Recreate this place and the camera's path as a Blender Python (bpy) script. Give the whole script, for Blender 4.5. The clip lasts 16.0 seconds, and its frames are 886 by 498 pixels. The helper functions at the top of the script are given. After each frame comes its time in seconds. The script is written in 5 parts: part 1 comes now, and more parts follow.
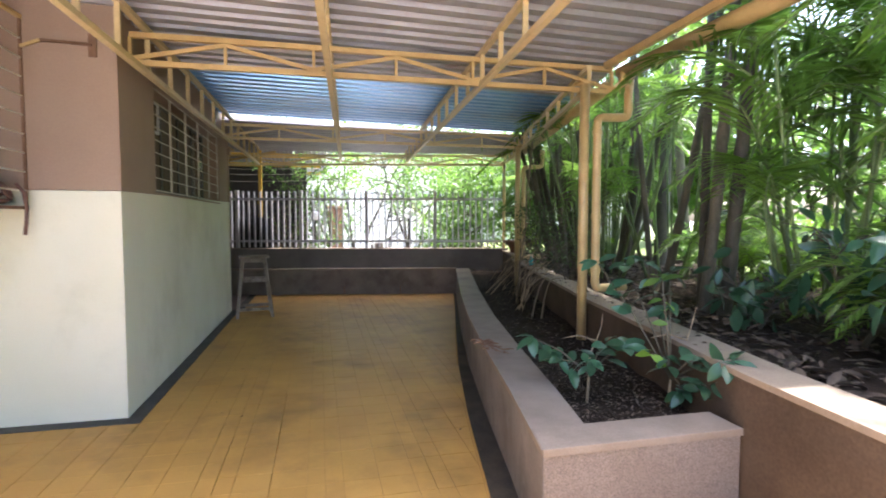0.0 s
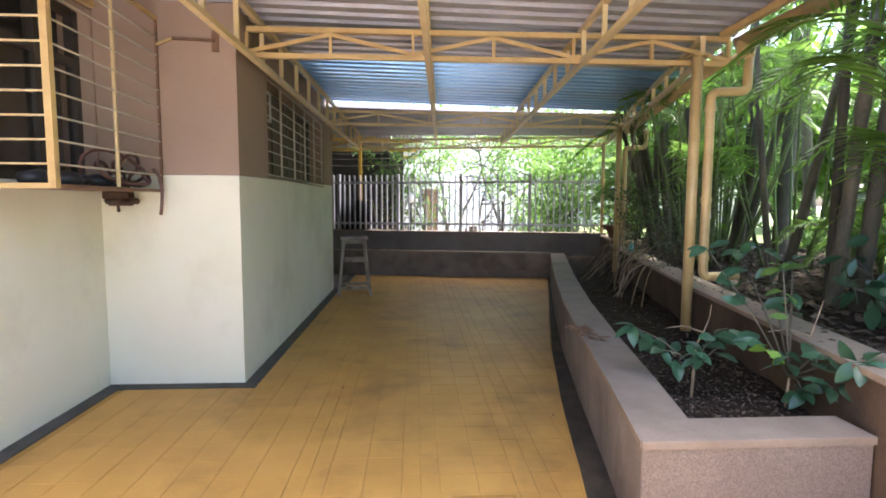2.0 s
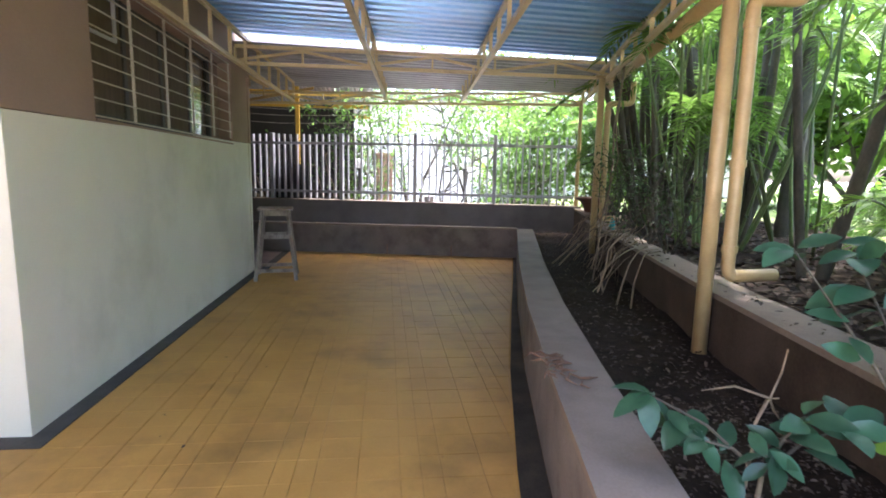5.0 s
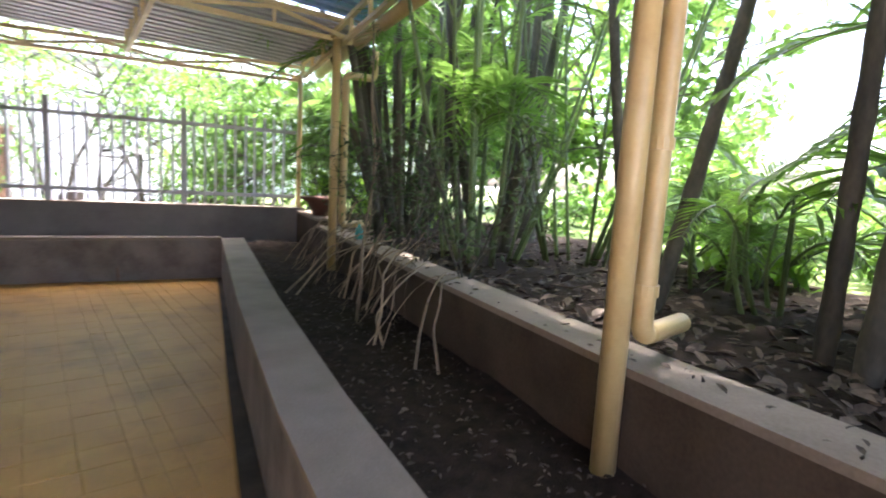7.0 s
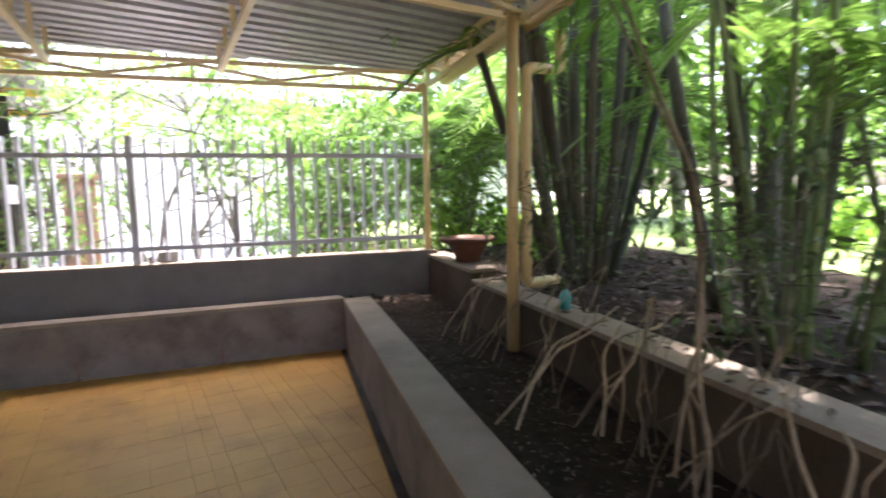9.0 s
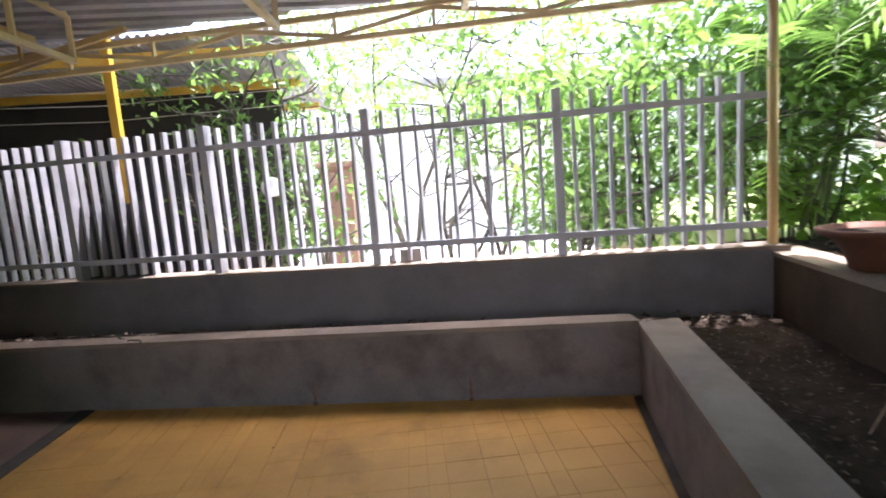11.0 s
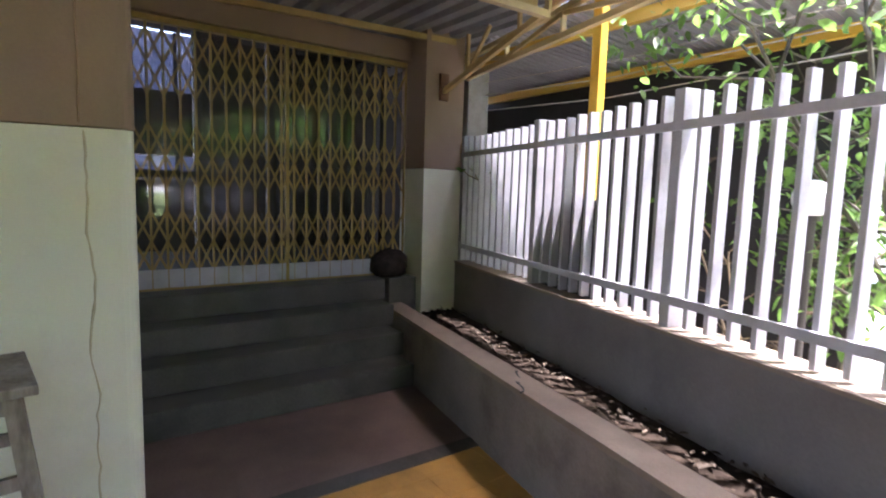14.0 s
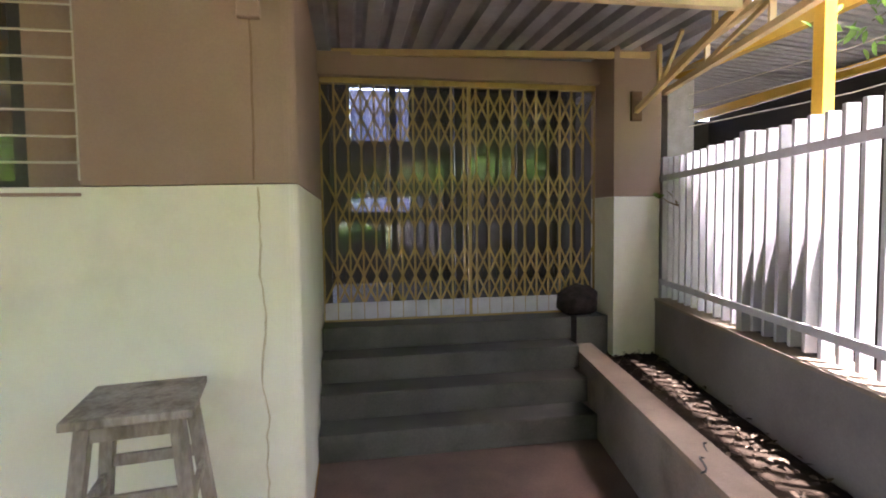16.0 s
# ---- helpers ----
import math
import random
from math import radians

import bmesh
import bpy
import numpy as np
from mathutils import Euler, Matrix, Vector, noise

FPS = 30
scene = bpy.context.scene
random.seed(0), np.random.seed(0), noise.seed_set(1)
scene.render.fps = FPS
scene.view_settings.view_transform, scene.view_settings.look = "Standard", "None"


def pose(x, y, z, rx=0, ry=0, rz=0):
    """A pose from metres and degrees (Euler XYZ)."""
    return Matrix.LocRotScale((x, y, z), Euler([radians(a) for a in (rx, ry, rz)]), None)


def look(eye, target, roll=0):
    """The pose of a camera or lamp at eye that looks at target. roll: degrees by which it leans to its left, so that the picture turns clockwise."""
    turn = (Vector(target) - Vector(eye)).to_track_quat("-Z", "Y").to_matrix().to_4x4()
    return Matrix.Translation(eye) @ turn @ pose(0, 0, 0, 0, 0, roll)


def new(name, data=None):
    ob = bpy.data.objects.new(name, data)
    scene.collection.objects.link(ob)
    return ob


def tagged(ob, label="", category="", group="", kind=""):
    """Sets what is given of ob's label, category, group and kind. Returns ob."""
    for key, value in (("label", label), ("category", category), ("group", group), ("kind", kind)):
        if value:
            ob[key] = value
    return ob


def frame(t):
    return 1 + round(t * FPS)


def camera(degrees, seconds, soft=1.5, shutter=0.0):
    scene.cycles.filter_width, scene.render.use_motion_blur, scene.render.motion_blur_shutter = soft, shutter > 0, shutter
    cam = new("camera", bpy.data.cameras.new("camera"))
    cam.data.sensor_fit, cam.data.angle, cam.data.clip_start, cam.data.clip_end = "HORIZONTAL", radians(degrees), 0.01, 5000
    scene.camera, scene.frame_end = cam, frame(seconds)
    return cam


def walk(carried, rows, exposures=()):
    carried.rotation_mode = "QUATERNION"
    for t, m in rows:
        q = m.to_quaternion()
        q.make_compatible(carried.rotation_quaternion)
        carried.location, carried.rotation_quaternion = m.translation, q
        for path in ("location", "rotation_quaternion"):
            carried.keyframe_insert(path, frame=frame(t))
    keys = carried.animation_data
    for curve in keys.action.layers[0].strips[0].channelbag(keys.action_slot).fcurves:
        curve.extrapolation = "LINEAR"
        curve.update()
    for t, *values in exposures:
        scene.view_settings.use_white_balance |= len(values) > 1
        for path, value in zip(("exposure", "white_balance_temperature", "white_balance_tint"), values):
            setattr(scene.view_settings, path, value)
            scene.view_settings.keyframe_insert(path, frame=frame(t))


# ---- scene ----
cam = camera(80.4, 16.0, soft=1.8, shutter=0.3)
PATH = [
    (0, (1.397, -4.251, 1.472), (1.855, -2.307, 1.361), 0.0),
    (0.5, (1.385, -4.252, 1.47), (1.638, -2.271, 1.349), -0.3),
    (1, (1.351, -4.266, 1.469), (1.489, -2.274, 1.342), -0.1),
    (1.5, (1.35, -4.269, 1.473), (1.459, -2.276, 1.34), 0.2),
    (2, (1.38, -4.25, 1.467), (1.489, -2.261, 1.293), 0.2),
    (2.5, (1.421, -4.185, 1.452), (1.549, -2.202, 1.225), -0.4),
    (3, (1.47, -3.943, 1.436), (1.659, -1.969, 1.176), 1.0),
    (3.5, (1.532, -3.67, 1.457), (1.823, -1.708, 1.207), 1.3),
    (4, (1.661, -3.396, 1.452), (1.924, -1.433, 1.169), 0.6),
    (4.2, (1.7, -3.318, 1.461), (1.894, -1.348, 1.174), 1.1),
    (6.5, (2.083, -1.361, 1.306), (2.802, 0.479, 0.992), 3.3),
    (7, (2.182, -0.949, 1.338), (3.415, 0.606, 1.087), 3.2),
    (7.5, (2.298, -0.503, 1.372), (3.637, 0.964, 1.14), 3.0),
    (8, (2.211, 0.075, 1.51), (3.602, 1.497, 1.305), 1.8),
    (8.5, (2.221, 0.673, 1.614), (3.629, 2.072, 1.371), -0.4),
    (9, (2.321, 1.048, 1.51), (3.337, 2.757, 1.294), -1.1),
    (9.5, (2.441, 1.347, 1.381), (3.125, 3.218, 1.204), 0.1),
    (9.7, (2.448, 1.484, 1.423), (3.082, 3.371, 1.233), -1.2),
    (11.8, (2.784, 3.305, 1.496), (2.416, 5.25, 1.209), -3.0),
    (12, (2.801, 3.442, 1.467), (2.303, 5.356, 1.172), -2.4),
    (12.5, (2.7, 3.782, 1.444), (1.918, 5.592, 1.107), -1.3),
    (13, (2.588, 4.035, 1.498), (1.493, 5.67, 1.143), -1.8),
    (13.5, (2.578, 4.358, 1.493), (1.136, 5.698, 1.142), 0.9),
    (14, (2.538, 4.573, 1.538), (0.908, 5.713, 1.324), 1.7),
    (14.5, (2.423, 4.775, 1.584), (0.69, 5.771, 1.523), 1.2),
    (15, (2.403, 4.911, 1.606), (0.615, 5.806, 1.574), 0.2),
    (15.5, (2.433, 5.028, 1.605), (0.504, 5.553, 1.547), -0.2),
    (16, (2.531, 5.016, 1.581), (0.564, 5.364, 1.468), -0.7),
]
walk(cam, [(t, look(eye, target, roll)) for t, eye, target, roll in PATH], exposures=[(0.0, 2.93, 6250, 16), (2.5, 2.87, 6200, 16), (4.2, 3.05, 6000, 20), (6.5, 3.3, 6100, 19), (8.0, 3.38, 6250, 19), (9.7, 3.4, 6350, 22), (12.0, 3.1, 5950, 22), (14.0, 3.72, 6050, 23), (15.0, 3.95, 6200, 24), (16.0, 4.5, 6500, 26)])

# ---- light: bright, thinly overcast noon ----
world = bpy.data.worlds.new("sky")
scene.world = world
world.use_nodes = True
wn = world.node_tree
sky = wn.nodes.new("ShaderNodeTexSky")
sky.sky_type = 'NISHITA'
sky.sun_disc = False
SUN_UP, SUN_TURN = radians(77), radians(42)
sky.sun_elevation, sky.sun_rotation = SUN_UP, SUN_TURN
sky.dust_density = 4.0
wn.links.new(sky.outputs[0], wn.nodes["Background"].inputs[0])
wn.nodes["Background"].inputs[1].default_value = 0.15
sun = new("sun", bpy.data.lights.new("sun", 'SUN'))
sun.data.energy, sun.data.angle, sun.data.color = 2.9, radians(1.5), (1.0, 0.98, 0.94)
sun.matrix_world = look((20 * math.cos(SUN_UP) * math.sin(SUN_TURN), 20 * math.cos(SUN_UP) * math.cos(SUN_TURN), 20 * math.sin(SUN_UP)), (0, 0, 0))


# ---- materials ----
def surf(name, c1, c2, scale=6.0, rough=0.6, bump=0.15, fine=60.0, metal=0.0, stain=None, stain_scale=1.2,
         stain_amount=0.5, spec=0.5, stretch=(1, 1, 1), vary=0.0, translucent=None):
    """A two-scale procedural surface in world space: broad mottling, fine grain, optional blotchy stains."""
    m = bpy.data.materials.new(name)
    m.use_nodes = True
    nt = m.node_tree
    n, l = nt.nodes, nt.links
    b = n["Principled BSDF"]
    geo = n.new("ShaderNodeNewGeometry")
    mp = n.new("ShaderNodeMapping")
    mp.inputs["Scale"].default_value = stretch
    l.new(geo.outputs["Position"], mp.inputs[0])
    n1 = n.new("ShaderNodeTexNoise")
    n1.inputs["Scale"].default_value, n1.inputs["Detail"].default_value = scale, 6
    l.new(mp.outputs[0], n1.inputs["Vector"])
    n2 = n.new("ShaderNodeTexNoise")
    n2.inputs["Scale"].default_value, n2.inputs["Detail"].default_value = fine, 4
    l.new(mp.outputs[0], n2.inputs["Vector"])
    add = n.new("ShaderNodeMath")
    add.operation = 'MULTIPLY_ADD'
    l.new(n2.outputs["Fac"], add.inputs[0])
    add.inputs[1].default_value = 0.5
    l.new(n1.outputs["Fac"], add.inputs[2])
    ramp = n.new("ShaderNodeMapRange")
    ramp.inputs["From Min"].default_value, ramp.inputs["From Max"].default_value = 0.5, 1.0
    l.new(add.outputs[0], ramp.inputs["Value"])
    mix = n.new("ShaderNodeMix")
    mix.data_type = 'RGBA'
    mix.inputs["A"].default_value, mix.inputs["B"].default_value = (*c1, 1), (*c2, 1)
    l.new(ramp.outputs[0], mix.inputs["Factor"])
    col = mix.outputs["Result"]
    if stain:
        n3 = n.new("ShaderNodeTexNoise")
        n3.inputs["Scale"].default_value, n3.inputs["Detail"].default_value = stain_scale, 8
        n3.inputs["Roughness"].default_value = 0.65
        l.new(mp.outputs[0], n3.inputs["Vector"])
        r3 = n.new("ShaderNodeMapRange")
        r3.inputs["From Min"].default_value, r3.inputs["From Max"].default_value = 0.5, 0.72
        r3.inputs["To Max"].default_value = stain_amount
        l.new(n3.outputs["Fac"], r3.inputs["Value"])
        mx = n.new("ShaderNodeMix")
        mx.data_type = 'RGBA'
        mx.inputs["B"].default_value = (*stain, 1)
        l.new(col, mx.inputs["A"])
        l.new(r3.outputs[0], mx.inputs["Factor"])
        col = mx.outputs["Result"]
    if vary:
        oi = n.new("ShaderNodeObjectInfo")
        isl = n.new("ShaderNodeMath")
        isl.operation = 'ADD'
        l.new(oi.outputs["Random"], isl.inputs[0])
        l.new(geo.outputs["Random Per Island"], isl.inputs[1])
        fr = n.new("ShaderNodeMath")
        fr.operation = 'FRACT'
        l.new(isl.outputs[0], fr.inputs[0])
        rv = n.new("ShaderNodeMapRange")
        rv.inputs["To Min"].default_value, rv.inputs["To Max"].default_value = 1 - vary, 1 + vary
        l.new(fr.outputs[0], rv.inputs["Value"])
        hsv = n.new("ShaderNodeHueSaturation")
        l.new(col, hsv.inputs["Color"])
        l.new(rv.outputs[0], hsv.inputs["Value"])
        col = hsv.outputs[0]
    l.new(col, b.inputs["Base Color"])
    b.inputs["Roughness"].default_value, b.inputs["Metallic"].default_value = rough, metal
    b.inputs["Specular IOR Level"].default_value = spec
    if bump:
        bp = n.new("ShaderNodeBump")
        bp.inputs["Strength"].default_value, bp.inputs["Distance"].default_value = bump, 0.01
        l.new(add.outputs[0], bp.inputs["Height"])
        l.new(bp.outputs[0], b.inputs["Normal"])
    if translucent:
        tr = n.new("ShaderNodeBsdfTranslucent")
        ms = n.new("ShaderNodeMixShader")
        ms.inputs[0].default_value = translucent
        l.new(col, tr.inputs[0])
        l.new(b.outputs[0], ms.inputs[1])
        l.new(tr.outputs[0], ms.inputs[2])
        l.new(ms.outputs[0], n["Material Output"].inputs[0])
    return m


M_CREAM = surf("cream_paint", (0.70, 0.68, 0.54), (0.77, 0.75, 0.63), 1.5, 0.7, 0.06, 90, stain=(0.50, 0.475, 0.35), stain_scale=1.1, stain_amount=0.55)
M_BROWN = surf("brown_paint", (0.285, 0.195, 0.145), (0.345, 0.24, 0.18), 1.4, 0.75, 0.06, 90, stain=(0.24, 0.15, 0.10), stain_scale=0.8, stain_amount=0.45)
M_SKIRT = surf("grey_skirting", (0.050, 0.048, 0.043), (0.095, 0.09, 0.08), 5, 0.7, 0.2, 80, spec=0.2, stain=(0.03, 0.028, 0.024), stain_scale=2.0)
M_TILE = surf("yellow_tile", (0.43, 0.232, 0.056), (0.54, 0.30, 0.077), 2.2, 0.5, 0.10, 70, stain=(0.22, 0.12, 0.04), stain_scale=1.3, stain_amount=0.7, spec=0.22, vary=0.04)
M_GROUT = surf("tile_grout", (0.31, 0.17, 0.048), (0.42, 0.24, 0.07), 8, 0.9, 0.2, 80, spec=0.15)
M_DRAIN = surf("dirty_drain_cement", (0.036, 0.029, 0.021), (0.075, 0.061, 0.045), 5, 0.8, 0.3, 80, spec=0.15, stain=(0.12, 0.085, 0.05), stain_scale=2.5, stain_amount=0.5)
M_GRANITE = surf("speckled_plaster", (0.13, 0.104, 0.088), (0.26, 0.216, 0.186), 130, 0.8, 0.25, 320, spec=0.25, stain=(0.12, 0.092, 0.075), stain_scale=2.0, stain_amount=0.5)
M_RED = surf("red_cement", (0.105, 0.068, 0.054), (0.175, 0.118, 0.095), 3, 0.5, 0.12, 60, stain=(0.055, 0.043, 0.037), stain_amount=0.7, spec=0.3)
M_STEP = surf("grey_stone_steps", (0.062, 0.06, 0.049), (0.115, 0.109, 0.09), 3, 0.5, 0.2, 70, stain=(0.036, 0.039, 0.032), stain_scale=2.0, stain_amount=0.7, spec=0.3)
# Besides blotchy stains, the face colour holds shade, far below the coping's tone.
M_RWFACE = surf("shaded_stained_plaster", (0.06, 0.041, 0.028), (0.11, 0.078, 0.055), 3, 0.9, 0.3, 70, spec=0.15, stain=(0.038, 0.027, 0.02), stain_scale=1.3, stain_amount=0.7)
M_CEM = surf("cement_plaster", (0.16, 0.134, 0.117), (0.245, 0.21, 0.187), 3, 0.85, 0.25, 70, spec=0.2, stain=(0.08, 0.062, 0.052), stain_scale=2.2, stain_amount=0.75)
M_CEMTOP = surf("planter_coping", (0.20, 0.156, 0.12), (0.275, 0.223, 0.178), 4, 0.8, 0.3, 90, spec=0.25, stain=(0.12, 0.094, 0.077), stain_scale=1.6, stain_amount=0.6)
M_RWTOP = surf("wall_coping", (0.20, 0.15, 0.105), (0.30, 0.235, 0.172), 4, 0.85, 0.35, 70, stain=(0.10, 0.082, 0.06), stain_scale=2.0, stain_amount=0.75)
M_CURB = surf("dark_plaster", (0.16, 0.14, 0.135), (0.22, 0.20, 0.19), 3, 0.85, 0.2, 70, stain=(0.09, 0.08, 0.08), stain_amount=0.6)
M_SOIL = surf("soil", (0.016, 0.011, 0.008), (0.042, 0.029, 0.021), 14, 0.95, 0.8, 120, spec=0.1, stain=(0.012, 0.009, 0.007), stain_scale=3)
M_LITTER = surf("leaf_litter", (0.03, 0.021, 0.015), (0.115, 0.085, 0.06), 9, 0.8, 0.1, 50, spec=0.25, vary=0.55)
M_CRUMB = surf("soil_crumbs", (0.05, 0.034, 0.024), (0.17, 0.13, 0.097), 9, 0.8, 0.1, 50, spec=0.2, vary=0.55)
M_YEL = surf("yellow_enamel", (0.47, 0.31, 0.12), (0.56, 0.39, 0.17), 5, 0.45, 0.08, 60, stain=(0.30, 0.17, 0.06), stain_scale=4, stain_amount=0.5)
M_YPALE = surf("cream_yellow_enamel", (0.58, 0.44, 0.22), (0.66, 0.51, 0.28), 5, 0.45, 0.08, 60, stain=(0.30, 0.2, 0.09), stain_scale=5, stain_amount=0.5)
M_GATE = surf("gold_gate_paint", (0.30, 0.20, 0.05), (0.40, 0.275, 0.08), 7, 0.5, 0.08, 60, stain=(0.16, 0.10, 0.04), stain_scale=5, stain_amount=0.5)
M_PIPE = surf("painted_pipe", (0.48, 0.33, 0.14), (0.57, 0.41, 0.19), 5, 0.35, 0.05, 50, stain=(0.30, 0.19, 0.07), stain_scale=3, stain_amount=0.45)
M_SHEET = surf("grey_roof_sheet", (0.29, 0.28, 0.30), (0.39, 0.375, 0.40), 2, 0.48, 0.04, 30, metal=0.25, stain=(0.13, 0.105, 0.095), stain_scale=1.4, stain_amount=0.55)
M_BLUE = surf("blue_roof_sheet", (0.16, 0.34, 0.62), (0.26, 0.46, 0.72), 2, 0.3, 0.04, 30, metal=0.65, stain=(0.24, 0.22, 0.33), stain_scale=0.8, stain_amount=0.75, translucent=0.05)
M_FENCE = surf("white_fence_paint", (0.43, 0.42, 0.46), (0.52, 0.51, 0.55), 4, 0.55, 0.06, 60, stain=(0.24, 0.215, 0.21), stain_scale=3, stain_amount=0.5)
M_WOOD = surf("old_grey_wood", (0.16, 0.12, 0.09), (0.40, 0.35, 0.30), 7, 0.8, 0.4, 60, stretch=(1, 1, 0.3), stain=(0.07, 0.05, 0.04), stain_scale=9, stain_amount=0.8)
M_DARK = surf("dark_frame", (0.030, 0.024, 0.020), (0.055, 0.045, 0.038), 5, 0.5, 0.05)
# Near-black base stands in for the shade inside rooms, hall and shed.
M_SHADEWALL = surf("shade_coloured_interior", (0.028, 0.024, 0.021), (0.045, 0.038, 0.033), 3, 0.8, 0.05)
M_BARS = surf("grey_bars", (0.42, 0.37, 0.29), (0.54, 0.48, 0.38), 6, 0.5, 0.05)
M_RUST = surf("rusty_iron", (0.13, 0.07, 0.04), (0.22, 0.12, 0.07), 12, 0.8, 0.3, 90)
M_CURTAIN = surf("brown_curtain", (0.10, 0.072, 0.05), (0.15, 0.11, 0.078), 5, 0.9, 0.1, 60, stretch=(1, 6, 0.4))
M_FROST = surf("frosted_glass", (0.12, 0.13, 0.17), (0.16, 0.17, 0.21), 3, 0.4, 0.0, 40, translucent=0.9)
M_RUSTD = surf("dark_rust", (0.05, 0.034, 0.026), (0.10, 0.066, 0.048), 12, 0.9, 0.4, 90, spec=0.2)
M_HOSE = surf("brown_rubber", (0.095, 0.038, 0.028), (0.15, 0.07, 0.052), 8, 0.5, 0.05)
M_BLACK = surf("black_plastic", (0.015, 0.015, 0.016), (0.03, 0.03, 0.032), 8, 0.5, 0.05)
M_TERRA = surf("terracotta", (0.12, 0.052, 0.033), (0.19, 0.082, 0.052), 6, 0.8, 0.2, stain=(0.07, 0.045, 0.035), stain_scale=5, stain_amount=0.6)
M_BARK = surf("palm_bark", (0.035, 0.032, 0.022), (0.105, 0.09, 0.062), 6, 0.85, 0.5, 50, stretch=(1, 1, 0.5), vary=0.3)
M_CANE = surf("green_cane", (0.06, 0.10, 0.025), (0.16, 0.20, 0.07), 5, 0.5, 0.1, 50, vary=0.4)
M_ROOT = surf("dry_roots", (0.15, 0.105, 0.065), (0.33, 0.245, 0.155), 14, 0.85, 0.3, 80, vary=0.35)
M_LEAF = surf("palm_leaf", (0.10, 0.19, 0.032), (0.19, 0.32, 0.06), 4, 0.38, 0.0, 40, vary=0.4, translucent=0.62)
M_LEAF2 = surf("shrub_leaf", (0.08, 0.16, 0.028), (0.16, 0.28, 0.06), 4, 0.4, 0.0, 40, vary=0.4, translucent=0.58)
M_LEAFD = surf("croton_leaf", (0.024, 0.07, 0.034), (0.045, 0.115, 0.058), 6, 0.28, 0.0, 40, vary=0.3, translucent=0.2)
M_DULL = surf("dull_leaf", (0.05, 0.085, 0.03), (0.10, 0.14, 0.055), 8, 0.6, 0.0, vary=0.4, translucent=0.4)
M_LEAFL = surf("young_leaf", (0.16, 0.30, 0.035), (0.25, 0.42, 0.06), 6, 0.35, 0.0, 40, vary=0.3, translucent=0.5)
M_GRASS = surf("garden_ground", (0.10, 0.16, 0.035), (0.22, 0.27, 0.08), 2.5, 0.9, 0.5, 60, stain=(0.24, 0.19, 0.12), stain_scale=0.25, stain_amount=0.8)
M_STREET = surf("pale_street", (0.50, 0.48, 0.46), (0.62, 0.60, 0.58), 1, 0.9, 0.2, 40, stain=(0.40, 0.36, 0.33), stain_scale=0.5)
M_WHITE = surf("white_wall", (0.75, 0.74, 0.72), (0.82, 0.81, 0.80), 1, 0.8, 0.05, 40, stain=(0.6, 0.57, 0.53), stain_scale=0.4, stain_amount=0.4)
M_OPAL = surf("opal_glass", (0.80, 0.80, 0.80), (0.85, 0.85, 0.85), 3, 0.2, 0.0)
M_PINK = surf("red_earth", (0.42, 0.20, 0.16), (0.50, 0.27, 0.22), 3, 0.9, 0.2)
M_STONE = surf("concrete_block", (0.24, 0.22, 0.20), (0.34, 0.31, 0.29), 10, 0.9, 0.4)


def glass_mat():
    m = bpy.data.materials.new("window_glass")
    m.use_nodes = True
    b = m.node_tree.nodes["Principled BSDF"]
    b.inputs["Base Color"].default_value = (0.9, 0.93, 0.92, 1)
    b.inputs["Roughness"].default_value = 0.03
    b.inputs["Transmission Weight"].default_value = 1.0
    b.inputs["IOR"].default_value = 1.5
    return m


M_GLASS = glass_mat()


# ---- mesh helpers ----
def thing(name, label, category, group="", at=(0, 0, 0), kind=""):
    ob = new(name)
    ob.location = at
    ob.empty_display_size = 0.1
    return tagged(ob, label, category, group, kind)


def link(name, me, material, parent=None, label=""):
    ob = new(name, me)
    if material and not me.materials:
        me.materials.append(material)
    if parent:
        ob.parent = parent
        ob.location = -Vector(parent_origin(parent))
    if label:
        ob["label"] = label
    return ob


def parent_origin(ob):
    v = Vector((0, 0, 0))
    while ob:
        v += ob.location
        ob = ob.parent
    return v


def part(name, bm, material, parent=None, label="", smooth=False):
    """One bmesh, given in world places, as one object under a thing (or top-level)."""
    me = bpy.data.meshes.new(name)
    bm.to_mesh(me)
    bm.free()
    if smooth:
        for p in me.polygons:
            p.use_smooth = True
    return link(name, me, material, parent, label)


def box(bm, x0, x1, y0, y1, z0, z1, bev=0.0):
    vs = [bm.verts.new((x, y, z)) for z in (z0, z1) for x, y in ((x0, y0), (x1, y0), (x1, y1), (x0, y1))]
    fs = [(3, 2, 1, 0), (4, 5, 6, 7), (0, 1, 5, 4), (1, 2, 6, 5), (2, 3, 7, 6), (3, 0, 4, 7)]
    faces = [bm.faces.new([vs[i] for i in f]) for f in fs]
    if bev:
        es = list({e for f in faces for e in f.edges})
        bmesh.ops.bevel(bm, geom=es, offset=bev, segments=2, affect='EDGES', profile=0.6)
    return bm


def prism(bm, poly, z0, z1, bev=0.0):
    """An upright prism over a counter-clockwise plan."""
    lo = [bm.verts.new((x, y, z0)) for x, y in poly]
    hi = [bm.verts.new((x, y, z1)) for x, y in poly]
    k = len(poly)
    fs = [bm.faces.new(lo[::-1]), bm.faces.new(hi)]
    for i in range(k):
        fs.append(bm.faces.new((lo[i], lo[(i + 1) % k], hi[(i + 1) % k], hi[i])))
    if bev:
        es = list(fs[1].edges)
        bmesh.ops.bevel(bm, geom=es, offset=bev, segments=2, affect='EDGES', profile=0.6)
    return bm


